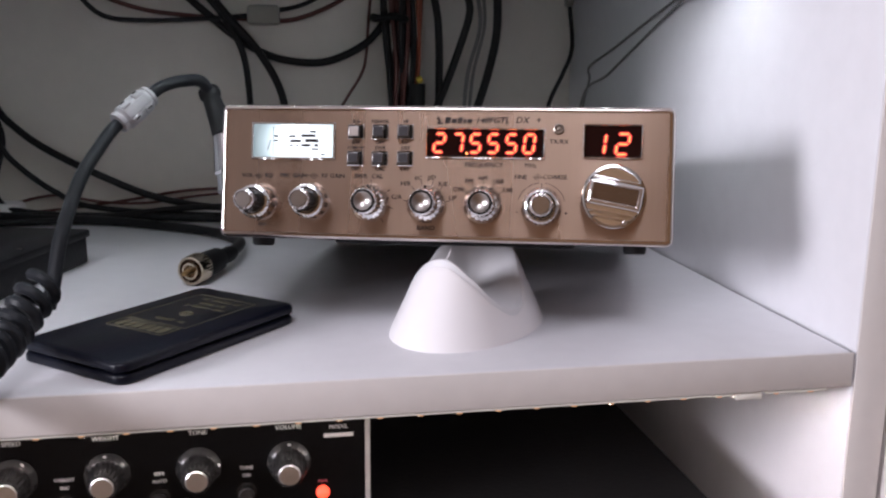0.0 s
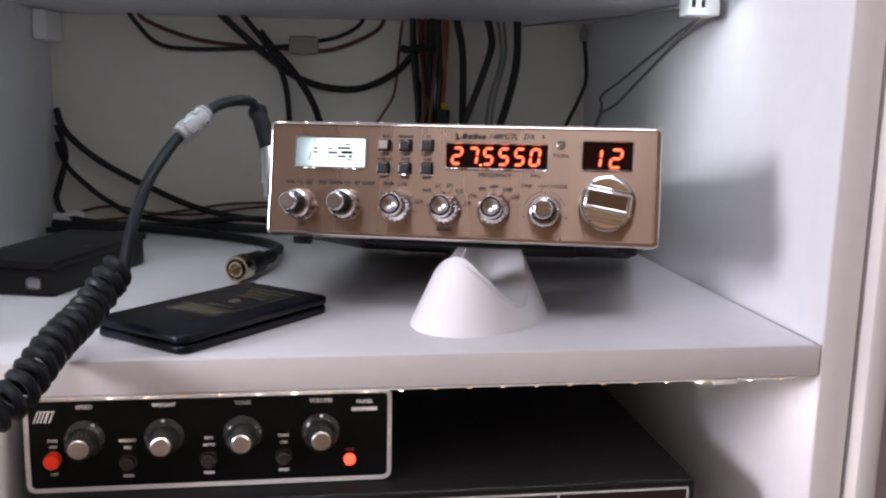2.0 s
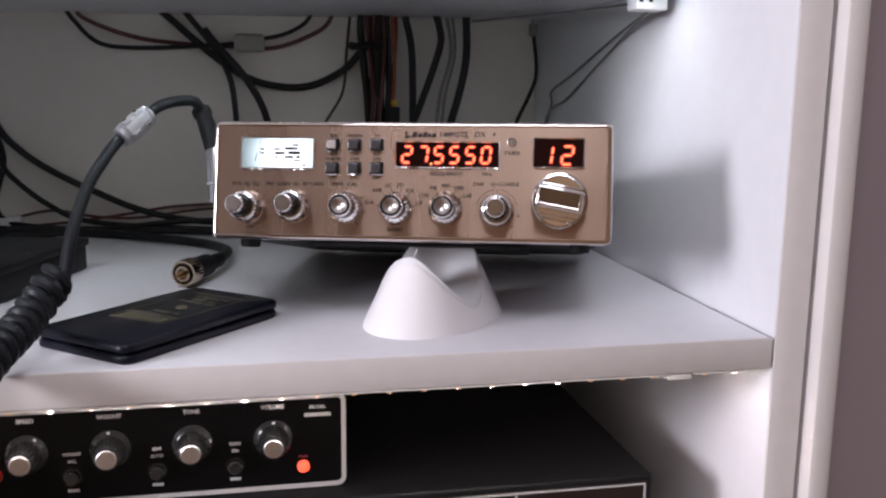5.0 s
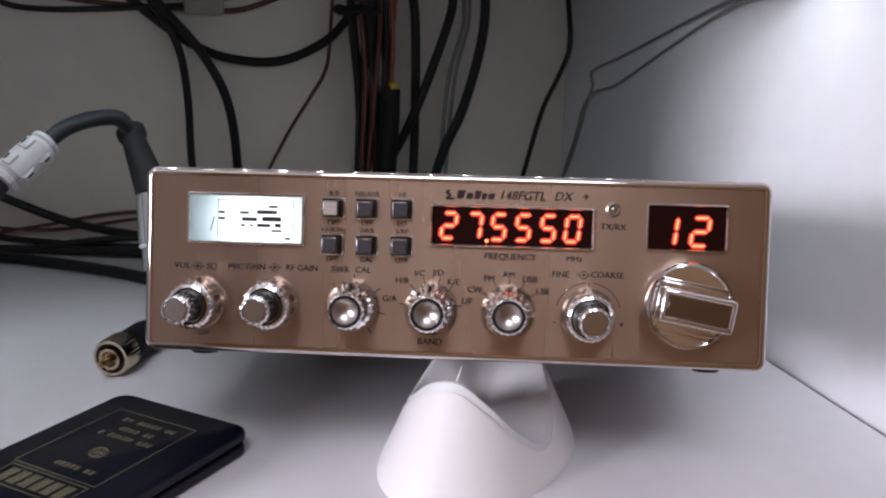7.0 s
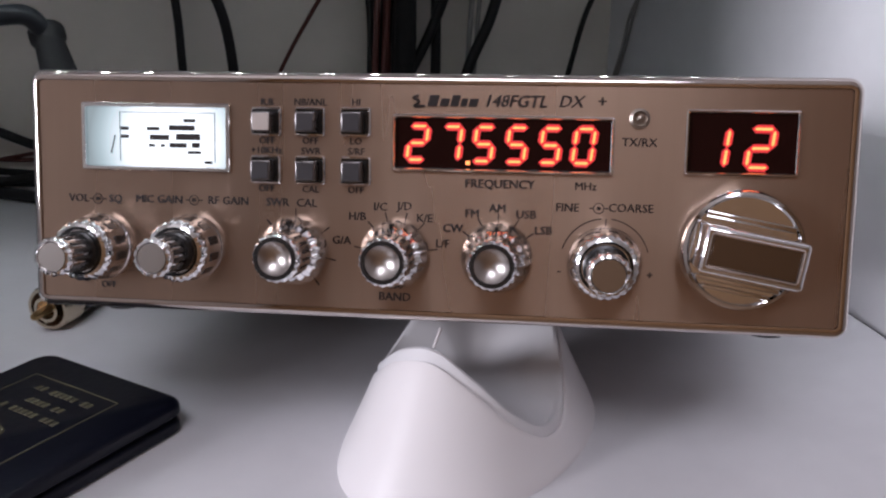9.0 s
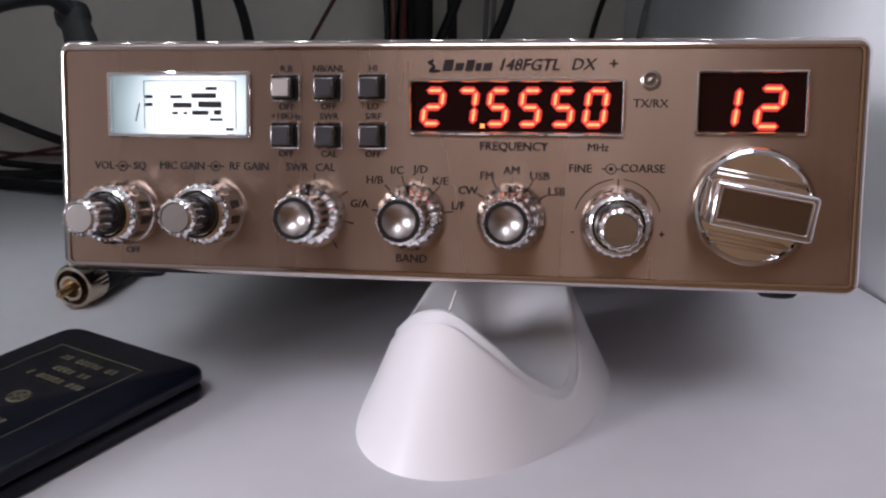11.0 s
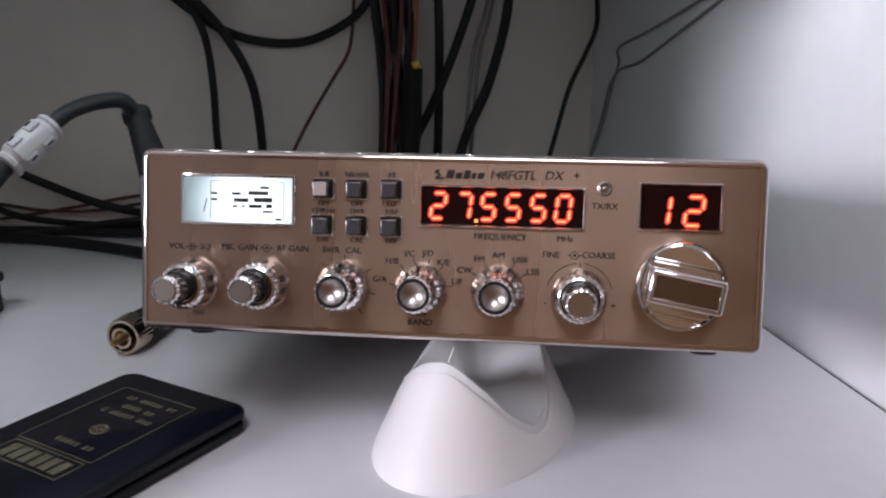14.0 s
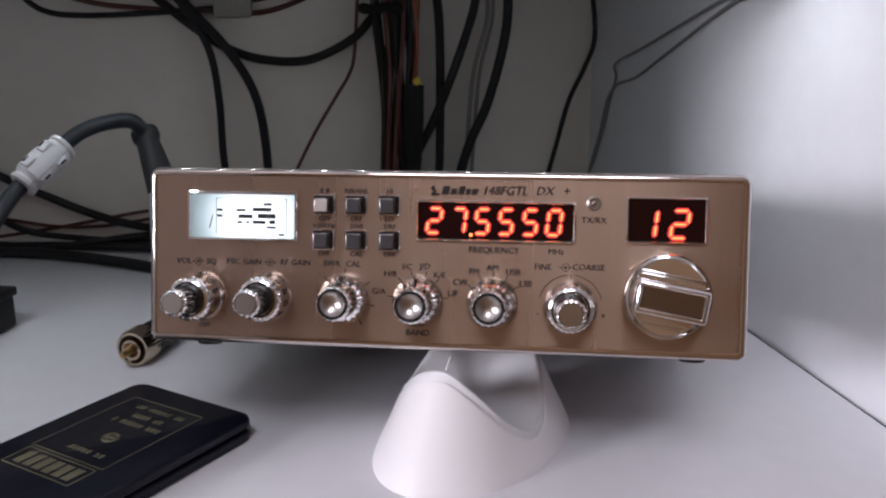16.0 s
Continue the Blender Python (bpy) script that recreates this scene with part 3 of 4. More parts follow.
def dual_knob(cx, cz, skirt, body, tip, length, deep=0.0118):
    """A concentric pair of chrome knobs: a wide grooved drum and a slim one standing out of it."""
    at = Matrix.Translation((cx * MM, 0, cz * MM))
    k = part("control_knob", lathe([(skirt, -PY), (skirt * 1.02, 0.0006), (skirt * 1.01, 0.0012), (skirt * 0.97, 0.0018), (body * 0.97, 0.0022), (body * 0.95, deep - 0.0036), (body * 0.97, deep - 0.0030), (body * 0.96, deep - 0.0020), (body * 0.92, deep - 0.0010), (body * 0.84, deep - 0.0002), (body * 0.74, deep + 0.0001), (tip * 1.2, deep - 0.0006)], 144, 24, 0.035, (6, 7, 8), m=at), CHROME, radio, "grooved chrome double knob")
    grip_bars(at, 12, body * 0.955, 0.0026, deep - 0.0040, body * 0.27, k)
    # dark ring painting the shaded gap between the two knobs
    part("knob_gap_shade", lathe([(tip * 1.16, deep - 0.0008), (tip * 1.16, deep + 0.0010), (tip * 1.0, deep + 0.0014)], 40, m=at), DARKTIP, k)
    part("inner_knob", lathe([(tip * 0.97, deep), (tip * 0.98, length - 0.0030), (tip * 1.05, length - 0.0024), (tip * 1.09, length - 0.0016), (tip * 1.07, length - 0.0008), (tip * 0.98, length - 0.0001), (tip * 0.85, length + 0.0001), (tip * 0.77, length - 0.0005)], 144, 14, 0.06, (2, 3, 4, 5), m=at), CHROME, k)
    grip_bars(at, 14, tip * 0.99, deep + 0.0012, length - 0.0032, tip * 0.27, k, "tip_flute_shade")
    part("tip_inlay", lathe([(tip * 0.76, length - 0.0006), (tip * 0.76, length - 0.0002)], 32, m=at), BEIGE, k)


def single_knob(cx, cz, skirt, body, length):
    """A chrome knob with a wide domed skirt, a toothed waist and a dished mirror in a black ring."""
    at = Matrix.Translation((cx * MM, 0, cz * MM))
    k = part("control_knob", lathe([(skirt, -PY), (skirt * 1.02, 0.0006), (skirt * 1.01, 0.0013), (skirt * 0.97, 0.0022), (skirt * 0.90, 0.0034), (skirt * 0.81, 0.0046), (skirt * 0.72, 0.0054), (body * 1.06, 0.0060), (body * 1.06, length - 0.0040), (body * 1.10, length - 0.0034), (body * 1.15, length - 0.0026), (body * 1.15, length - 0.0016), (body * 1.08, length - 0.0006), (body * 0.93, length), (body * 0.90, length - 0.0036)], 144, 18, 0.05, (3, 4, 5, 6, 9, 10, 11, 12), m=at), CHROME, radio, "flared chrome knob")
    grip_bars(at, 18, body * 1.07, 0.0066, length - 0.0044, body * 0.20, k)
    part("dark_ring", lathe([(body * 0.96, length - 0.0006), (body * 0.96, length + 0.0004), (body * 0.78, length + 0.0004), (body * 0.78, length - 0.0006)], 40, m=at, hollow=True), DARKTIP, k)
    part("dished_tip", lathe([(body * 0.785, length - 0.0040), (body * 0.785, length - 0.0002), (body * 0.76, length + 0.0002), (body * 0.68, length - 0.0002), (body * 0.54, length - 0.0007), (body * 0.36, length - 0.0012), (body * 0.18, length - 0.0015), (0.0001, length - 0.0016)], 40, m=at), DISH, k)
    bm = box(-0.00035, 0.00035, -0.0066, -0.0030, body * 1.25, skirt * 0.93, 0.0002, 1)
    bm.transform(Matrix.Translation((cx * MM, 0, cz * MM)))
    part("pointer", bm, DARKTIP, k)


dual_knob(-81.6, -13.0, 0.0083, 0.0080, 0.0043, 0.0240)
dual_knob(-57.6, -12.4, 0.0083, 0.0080, 0.0043, 0.0240)
single_knob(-31.4, -12.5, 0.0084, 0.0052, 0.0165)
single_knob(-6.3, -12.5, 0.0084, 0.0052, 0.0165)
single_knob(18.5, -12.4, 0.0084, 0.0052, 0.0165)
dual_knob(44.0, -12.9, 0.0086, 0.0083, 0.0046, 0.0215, 0.0085)

# channel selector: a chrome disc with ridges and a raised grip
at = Matrix.Translation((0.0745, 0, -0.0082)) @ Matrix.Rotation(radians(10), 4, "Y")
sel = part("channel_knob", lathe([(0.0138, -PY), (0.0140, 0.001), (0.0138, 0.0058), (0.0133, 0.0068), (0.0126, 0.0070), (0.0121, 0.0062)], 72, m=at), CHROME, radio, "large chrome selector knob with a raised grip")
bm = box(-0.0113, 0.0107, -0.0200, -0.0055, -0.0052, 0.0050, 0.0010, 3)
bm.transform(at)
part("grip", bm, CHROME, sel)
bm = loft(frame_loops(0.0196, 0.0078, 0.0008, -0.0003, -0.0001, [(0.0, -0.0198), (0.0, -0.0203), (0.0002, -0.0205), (0.0005, -0.0204), (0.0006, -0.0198)]), ring=True)
bm.transform(at)
part("grip_frame", bm, BEZEL, sel)
bm = box(-0.0095, 0.0089, -0.0202, -0.0198, -0.0034, 0.0032, 0.0002, 1)
bm.transform(at)
part("grip_inlay", bm, material("grip_mirror_inlay", (0.27, 0.24, 0.225), 0.14, 1.0), sel)
for zz, thick in ((-0.0094, 0.0005), (-0.0075, 0.0006), (0.0068, 0.0007)):
    half = math.sqrt(0.0121 ** 2 - zz ** 2)
    bm = box(-half, half, -0.0076, -0.0055, zz - thick, zz + thick, 0.0003, 2)
    bm.transform(at)
    part("ridge", bm, CHROME, sel)
bm = lathe([(0.0122, 0.0050), (0.0122, 0.0061)], 48, m=at)
part("disc_face", bm, material("selector_disc_metal", (0.32, 0.29, 0.27), 0.16, 1.0, wear=0.05, scale=200), sel)

# feet under the case
for fx in (-0.086, 0.086):
    part("rubber_foot", lathe([(0.0055, 0), (0.0050, 0.0042), (0.0042, 0.0050)], 24, m=Matrix.Translation((fx, 0.020, HB + 0.0016)) @ Matrix.Rotation(radians(90), 4, "X")), RUBBER, radio)
part("speaker_bracket", box(-0.055, 0.060, 0.034, 0.150, HB - 0.0012, HB + 0.0016, 0.001), CASE, radio)
# microphone socket and plug on the side
pa, pb = Vector((-0.1105, 0.040, -0.0065)), Vector((-0.1150, 0.046, 0.0215))
part("mic_plug", tube([pa.lerp(pb, q) for q in (0, 0.02, 0.3, 0.34, 0.38, 0.42, 0.97, 1.0)], 0.0066, 28, taper=lambda t: 0.0058 if t < 0.4 else 0.0068), CHROME, radio, "chrome microphone plug")
part("socket_nut", lathe([(0.0085, 0), (0.0085, 0.0050), (0.0075, 0.0056)], 6, m=Matrix.Translation((-0.0985, 0.042, -0.002)) @ Matrix.Rotation(radians(-90), 4, "Z")), CHROME, radio)

# ---- microphone cord ----
cord = thing("microphone_cord", "dark grey coiled microphone cord hanging over the shelf edge", "cable")
boot0, boot1 = TURN_R @ Vector((-0.1150, 0.046, 0.0215)), Vector((-0.1222, 0.4880, 0.1062))
part("strain_relief", tube([boot0.lerp(boot1, k / 20) for k in range(21)], 0.005, 16, taper=lambda t: 0.0066 - 0.0024 * t if t < 0.88 else 0.0056), RUBBER, cord)
f0, f1 = Vector((-0.1494, 0.4660, 0.1046)), Vector((-0.1622, 0.4545, 0.0926))
d = (f0 - f1).normalized()
part("cord_lead", tube(spline([boot1 - (boot1 - boot0) * 0.1, boot1 + Vector((-0.003, -0.006, 0.0050)), (-0.1332, 0.4800, 0.1118), (-0.1415, 0.4730, 0.1100), f0 + d * 0.002, f1 - d * 0.002, (-0.1698, 0.4410, 0.0820), (-0.1756, 0.4225, 0.0695), (-0.1800, 0.3990, 0.0490), (-0.1820, 0.3880, 0.0313), (-0.1830, 0.3800, 0.0222)], 8), 0.0031, 12), CORD, cord)
axis = spline([(-0.1829, 0.3745, 0.0334), (-0.1932, 0.3555, 0.0175), (-0.2012, 0.3290, 0.0090), (-0.2094, 0.3060, -0.0035), (-0.2201, 0.2950, -0.0117), (-0.2304, 0.2860, -0.0170), (-0.2420, 0.2760, -0.0195), (-0.2560, 0.2640, -0.0200), (-0.2750, 0.2480, -0.0190)], 60)
pts, along = [], 0.0
for i, p in enumerate(axis):
    t = (axis[min(i + 1, len(axis) - 1)] - axis[max(i - 1, 0)]).normalized()
    if i:
        along += (p - axis[i - 1]).length
    s = t.cross(Vector((0, 0, 1))).normalized()
    u = s.cross(t)
    a = along / 0.0066 * 2 * math.pi + 1.2
    pts.append(p + (s * math.cos(a) + u * math.sin(a)) * 0.0064)
part("coil", tube(spline(pts, 2), 0.0025, 8), CORD, cord)
ferrite = thing("ferrite_clip", "pale grey snap-on ferrite bead round the microphone cord", "ferrite bead")
rot = (f0 - f1).to_track_quat("Y", "Z").to_matrix().to_4x4()
fm = Matrix.Translation((f0 + f1) / 2) @ rot @ Matrix.Diagonal((0.9, 1.0, 0.9, 1.0))
L = 0.0115
for side in (1, -1):
    prof = [(0.0036, -L), (0.0057, -L + 0.0004), (0.0060, -L + 0.0018), (0.0054, -L + 0.0026), (0.0056, -L + 0.0034), (0.0067, -L + 0.0044), (0.0069, 0), (0.0067, L - 0.0044), (0.0056, L - 0.0034), (0.0054, L - 0.0026), (0.0060, L - 0.0018), (0.0057, L - 0.0004), (0.0036, L)]
    lps = [[(r * math.cos(radians(a)) , y, side * (0.0002 + r * math.sin(radians(a)))) for a in range(0, 181, 12)] for r, y in prof]
    part("half_shell", loft(lps, True, True), FERRITE, ferrite).matrix_local = fm
for turn in (20, 110, 200, 290):
    for yy in (-0.0066, 0.0016):
        lm = fm @ Matrix.Rotation(radians(turn), 4, "Y")
        part("latch", box(-0.0078, -0.0058, yy, yy + 0.005, -0.0022, 0.0022, 0.0006), FERRITE, ferrite).matrix_local = lm
        part("latch_slot", box(-0.0080, -0.0076, yy + 0.0012, yy + 0.0038, -0.0016, -0.0008), DARKTIP, ferrite).matrix_local = lm
part("split_line", box(-0.0070, -0.0062, -L + 0.0045, L - 0.0045, -0.0002, 0.0002), DARKTIP, ferrite).matrix_local = fm

# ---- white stand under the radio's front ----
stand = thing("radio_stand", "white plastic saddle-shaped stand propping up the radio", "stand")
SC, SA, SB, SROT = Vector((-0.0004, 0.4040)), 0.0503, 0.0330, radians(50)
NS = 96


def stand_radius(a):
    return SA * SB / math.hypot(SB * math.cos(a - SROT), SA * math.sin(a - SROT))


RIM = ((20, 35.5), (48, 40.5), (75, 42.0), (120, 37.0), (165, 22.0), (195, 27.0), (217, 34.8), (238, 36.4), (260, 28.8), (280, 19.2), (302, 13.0), (325, 15.5), (350, 28.0))


def rim_height(a):
    """The saddle's wavy rim: two crests and two dips."""
    g = (math.degrees(a) - RIM[0][0]) % 360 + RIM[0][0]
    n = len(RIM)
    i = max(j for j in range(n) if RIM[j][0] <= g)
    x0, h0 = RIM[i]
    x1, h1 = RIM[(i + 1) % n]
    hp, hn = RIM[i - 1][1], RIM[(i + 2) % n][1]
    t = (g - x0) / ((x1 - x0) % 360)
    return 0.001 * 0.5 * (2 * h0 + (h1 - hp) * t + (2 * hp - 5 * h0 + 4 * h1 - hn) * t * t + (3 * h0 - hp - 3 * h1 + hn) * t ** 3)


def taper_at(z):
    return 1 - 0.435 * (z / 0.036) ** 0.9


loops = []
LIP = 0.0033
for k in range(18):
    t = min(k, 14) / 14
    lp = []
    for i in range(NS):
        a = 2 * math.pi * i / NS
        z = (rim_height(a) - LIP) * t
        r = stand_radius(a) * taper_at(z) * (1 - 0.025 * (1 - t) ** 10)
        if k > 14:
            z, r = ((rim_height(a) - LIP + 0.0004, r - 0.0004), (rim_height(a) - LIP + 0.0002, r - 0.0009), (rim_height(a) - LIP - 0.0012, r - 0.0011))[k - 15]
        lp.append((SC.x + r * math.cos(a), SC.y + r * math.sin(a), z))
    loops.append(lp)
bm = loft(loops, close_start=True)
part("shell", bm, WHITE_PLASTIC, stand)
loops = []
for k in range(13):
    q = 1 - k / 12.3
    lp = []
    for i in range(NS):
        a = 2 * math.pi * i / NS
        zr = rim_height(a)
        r = stand_radius(a) * taper_at(zr)
        low = stand_radius(a) * taper_at(zr - LIP) - 0.0009
        if k < 4:
            z, rr = ((zr - LIP - 0.0010, low), (zr - 0.0012, r + 0.0003), (zr - 0.0002, r - 0.0002), (zr, r - 0.0010))[k]
        else:
            rr = (r - 0.0024) * (1 - (k - 4) / 8.3)
            f = rr / (r - 0.0024)
            z = (zr - 0.0012) * f ** 2.0 + 0.0165 * (1 - f ** 2.0)
        lp.append((SC.x + rr * math.cos(a), SC.y + rr * math.sin(a), z))
    loops.append(lp)
part("saddle", loft(loops, close_end=True), MATT_WHITE, stand, "matt white hollow saddle")
part("tick_ridge", tube([(-0.0152, 0.3835, 0.0360), (-0.0128, 0.3865, 0.0400)], 0.0004, 8), WHITE_PLASTIC, stand)

# ---- black card wallet ----
e1 = radians(49.3)
wm = Matrix.Translation((-0.1385, 0.3990, 0)) @ Matrix.Rotation(e1, 4, "Z")
wallet = thing("wallet", "black leatherette wallet with worn gold print", "wallet", wm)


def cover(z0, z1, grow=0.0):
    bm = bmesh.new()
    w, h, r = 0.104 + grow, 0.0615 + grow, 0.006
    lps = [[(x, y, z) for x, y in rounded_rect(w - 2 * i, h - 2 * i, r - i)] for i, z in ((0.0010, z0), (0.0, z0 + 0.0008), (0.0, z1 - 0.0014), (0.0006, z1 - 0.0005), (0.0018, z1))]
    return loft(lps, close_start=True, close_end=True, bm=bm)


part("back_cover", cover(0.0, 0.0044), LEATHER, wallet)
part("pages", box(-0.049, 0.049, -0.027, 0.027, 0.0042, 0.0054), CASE, wallet)
part("front_cover", cover(0.0051, 0.0094, 0.0006), LEATHER, wallet)
TOPZ = 0.0095
bm = bmesh.new()
for x0, x1, y0, y1 in ((-0.0055, 0.040, 0.0195, 0.0198), (-0.0055, 0.040, -0.0165, -0.0162), (-0.0055, -0.0052, -0.0165, 0.0198), (0.0397, 0.040, -0.0165, 0.0198)):
    box(x0, x1, y0, y1, TOPZ - 0.0002, TOPZ + 0.0001, bm=bm)
part("print_frame", bm, GOLD, wallet)
bm = bmesh.new()
for cx, length in ((0.0345, 0.026), (0.0285, 0.017), (0.0230, 0.026), (0.0005, 0.022)):
    n = int(length / 0.0022)
    for k in range(n):
        if (k * 7 + int(cx * 9000)) % 6 == 0:
            continue
        y = -length / 2 + 0.0022 * k + 0.0015
        box(cx - 0.0011, cx + 0.0011, y, y + 0.0014, TOPZ - 0.0002, TOPZ + 0.0001, bm=bm)
part("print_line", bm, GOLD, wallet)
ring = [(0.0115 + r * math.cos(2 * math.pi * k / 24), r * math.sin(2 * math.pi * k / 24), TOPZ) for r in (0.0030,) for k in range(25)]
bm = tube(ring, 0.0004, 5)
for a in (30, 90, 150):
    ca, sa = 0.0026 * math.cos(radians(a)), 0.0026 * math.sin(radians(a))
    tube([(0.0115 - ca, -sa, TOPZ), (0.0115 + ca, sa, TOPZ)], 0.00035, 5, bm=bm)
part("emblem", bm, GOLD, wallet, "round gold emblem")
bm = bmesh.new()
for x0, x1, y0, y1 in ((-0.0182, -0.0178, -0.0155, 0.0185), (-0.0072, -0.0068, -0.0155, 0.0185), (-0.0178, -0.0072, -0.0155, -0.0151), (-0.0178, -0.0072, 0.0181, 0.0185)):
    box(x0, x1, y0, y1, TOPZ - 0.0002, TOPZ + 0.0001, bm=bm)
for k in range(6):
    y = -0.0128 + 0.0049 * k
    box(-0.0162, -0.0088, y, y + 0.0036, TOPZ - 0.0002, TOPZ + 0.0001, bm=bm)
part("maker_mark", bm, GOLD, wallet, "gold block mark in a frame")

# ---- black box with two sockets ----
bx = thing("switch_box", "low black plastic box with two silver sockets", "box", Matrix.Translation((-0.2605, 0.467, 0)) @ Matrix.Rotation(radians(-17), 4, "Z"))
part("body", box(-0.0265, 0.0265, 0.002, 0.110, 0.0005, 0.0200, 0.0015), BLACK_BOX, bx)
part("lid", box(-0.0285, 0.0285, -0.0005, 0.1105, 0.0165, 0.0212, 0.0012), BLACK_BOX, bx)
part("socket", box(-0.0215, -0.0145, 0.0004, 0.003, 0.0062, 0.0132, 0.0006), SILVER, bx)
part("socket", box(0.0095, 0.0190, 0.0004, 0.003, 0.0045, 0.0115, 0.0025), SILVER, bx)
for fx in (-0.02, 0.02):
    part("screw", lathe([(0.002, -0.0002), (0.0018, 0.0006)], 16, m=Matrix.Translation((fx, 0.05, 0.0212)) @ Matrix.Rotation(radians(90), 4, "X")), DARKTIP, bx)

# ---- coaxial plug ----
pm = Matrix.Translation((-0.1368, 0.4968, 0.0086)) @ Matrix.Rotation(radians(-24), 4, "Z") @ Matrix.Scale(0.9, 4)
plug = thing("coaxial_plug", "nickel plated coaxial plug lying on the shelf", "plug", pm)
part("coupling_ring", lathe([(0.0080, -0.0125), (0.0092, -0.0117), (0.0092, -0.0015), (0.0086, 0.0), (0.0074, 0.0), (0.0072, -0.008)], 60, 30, 0.05, (1, 2)), NICKEL, plug)
part("dielectric", lathe([(0.0071, -0.0085), (0.0071, -0.0075)], 32), material("brown_dielectric", (0.16, 0.08, 0.05), 0.4), plug)
part("centre_sleeve", lathe([(0.0052, -0.008), (0.0052, 0.0012), (0.0040, 0.0012), (0.0040, -0.006)], 32), NICKEL, plug)
part("centre_pin", lathe([(0.0017, -0.008), (0.0017, 0.0075), (0.0011, 0.0088)], 20), BRASS, plug)
part("plug_body", lathe([(0.0068, -0.036), (0.0078, -0.034), (0.0082, -0.0120)], 40, 16, 0.06, (1,)), RUBBER, plug, "black rubber plug body")
part("sleeve", lathe([(0.0042, -0.056), (0.0052, -0.052), (0.0054, -0.0355)], 24), RUBBER, plug)
p0 = pm @ Vector((0, 0.050, 0))
coax = tagged(part("coaxial_cable", tube(spline([p0, (-0.1130, 0.5720, 0.0075), (-0.1165, 0.600, 0.0052), (-0.1300, 0.6300, 0.0040), (-0.162, 0.6580, 0.0040), (-0.215, 0.690, 0.0040), (-0.270, 0.705, 0.0045), (-0.300, 0.712, 0.0060)], 8), 0.0034, 10), CABLE), "black coaxial cable lying on the shelf", "cable")


# ---- cables hanging at the back ----
def hang(name, pts, r, mat, label, y=0.735):
    pts = [(max(p[0], WALL_L + r), p[2] if len(p) > 2 else y, p[1]) for p in pts]
    return tagged(part(name, tube(spline(pts, 7), r if r < 0.002 else 0.86 * r, 10), mat), label, "cable", "wires in the loose bundle" if name == "bundle_wire" else "cables at the cabinet back")


BL = "black cable hanging at the cabinet back"
hang("cable", [(-0.240, 0.182), (-0.234, 0.172), (-0.216, 0.154), (-0.189, 0.150), (-0.139, 0.152), (-0.100, 0.155)], 0.0022, CABLE, BL)
hang("cable", [(-0.100, 0.157), (-0.070, 0.162), (-0.050, 0.172), (-0.042, 0.184)], 0.0020, CABLE, BL)
hang("cable", [(-0.232, 0.184), (-0.226, 0.173), (-0.189, 0.159), (-0.149, 0.154), (-0.100, 0.152)], 0.0018, CABLE_RED, "dark red wire hanging at the cabinet back", 0.738)
hang("cable", [(-0.100, 0.151), (-0.070, 0.153), (-0.035, 0.168), (-0.024, 0.184)], 0.0018, CABLE_RED, "dark red wire hanging at the cabinet back", 0.738)
hang("cable", [(-0.170, 0.184), (-0.162, 0.177), (-0.129, 0.148), (-0.102, 0.129), (-0.076, 0.1205), (-0.046, 0.1205), (-0.017, 0.134), (0.000, 0.152)], 0.0035, CABLE, BL, 0.738)
hang("cable", [(-0.150, 0.184), (-0.142, 0.174), (-0.124, 0.151), (-0.112, 0.126), (-0.108, 0.094), (-0.107, 0.05), (-0.100, 0.012)], 0.0029, CABLE, BL, 0.733)
hang("cable", [(-0.132, 0.166), (-0.120, 0.151), (-0.099, 0.126), (-0.083, 0.094), (-0.078, 0.05), (-0.080, 0.010)], 0.0035, CABLE, BL, 0.731)
hang("cable", [(0.034, 0.186), (0.036, 0.176), (0.041, 0.150), (0.042, 0.093), (0.040, 0.030), (0.030, 0.010)], 0.0036, CABLE, BL, 0.728)
hang("cable", [(0.059, 0.186), (0.064, 0.170), (0.064, 0.153), (0.049, 0.109), (0.036, 0.078), (0.022, 0.050), (0.015, 0.020)], 0.0036, CABLE, BL, 0.722)
hang("cable", [(0.088, 0.186), (0.088, 0.141), (0.076, 0.092), (0.062, 0.060), (0.050, 0.020)], 0.0040, CABLE, BL, 0.726)
hang("cable", [(0.072, 0.186), (0.077, 0.150), (0.067, 0.110), (0.063, 0.060), (0.060, 0.02)], 0.0016, CABLE_GREY, "thin grey wire hanging at the cabinet back", 0.736)
hang("cable", [(0.078, 0.186), (0.081, 0.150), (0.072, 0.110), (0.068, 0.060), (0.066, 0.02)], 0.0014, CABLE_GREY, "thin grey wire hanging at the cabinet back", 0.738)
hang("cable", [(-0.010, 0.186), (-0.013, 0.160), (-0.016, 0.124), (-0.020, 0.110), (-0.030, 0.094), (-0.046, 0.068), (-0.067, 0.028)], 0.0012, CABLE_RED, "thin dark red wire at the cabinet back", 0.738)
tagged(part("cable_clip", box(0.1490, 0.1550, 0.7335, 0.7425, 0.1660, 0.1770, 0.0012), CLEAR), "pale translucent clip holding a black cable", "clip")
hang("cable", [(0.151, 0.184), (0.152, 0.176), (0.152, 0.166)], 0.0012, CABLE_GREY, "thin pale wire end above a clip", 0.738)
hang("cable", [(0.152, 0.172), (0.156, 0.134), (0.149, 0.112), (0.138, 0.088), (0.128, 0.050), (0.120, 0.020)], 0.0021, CABLE, BL, 0.738)
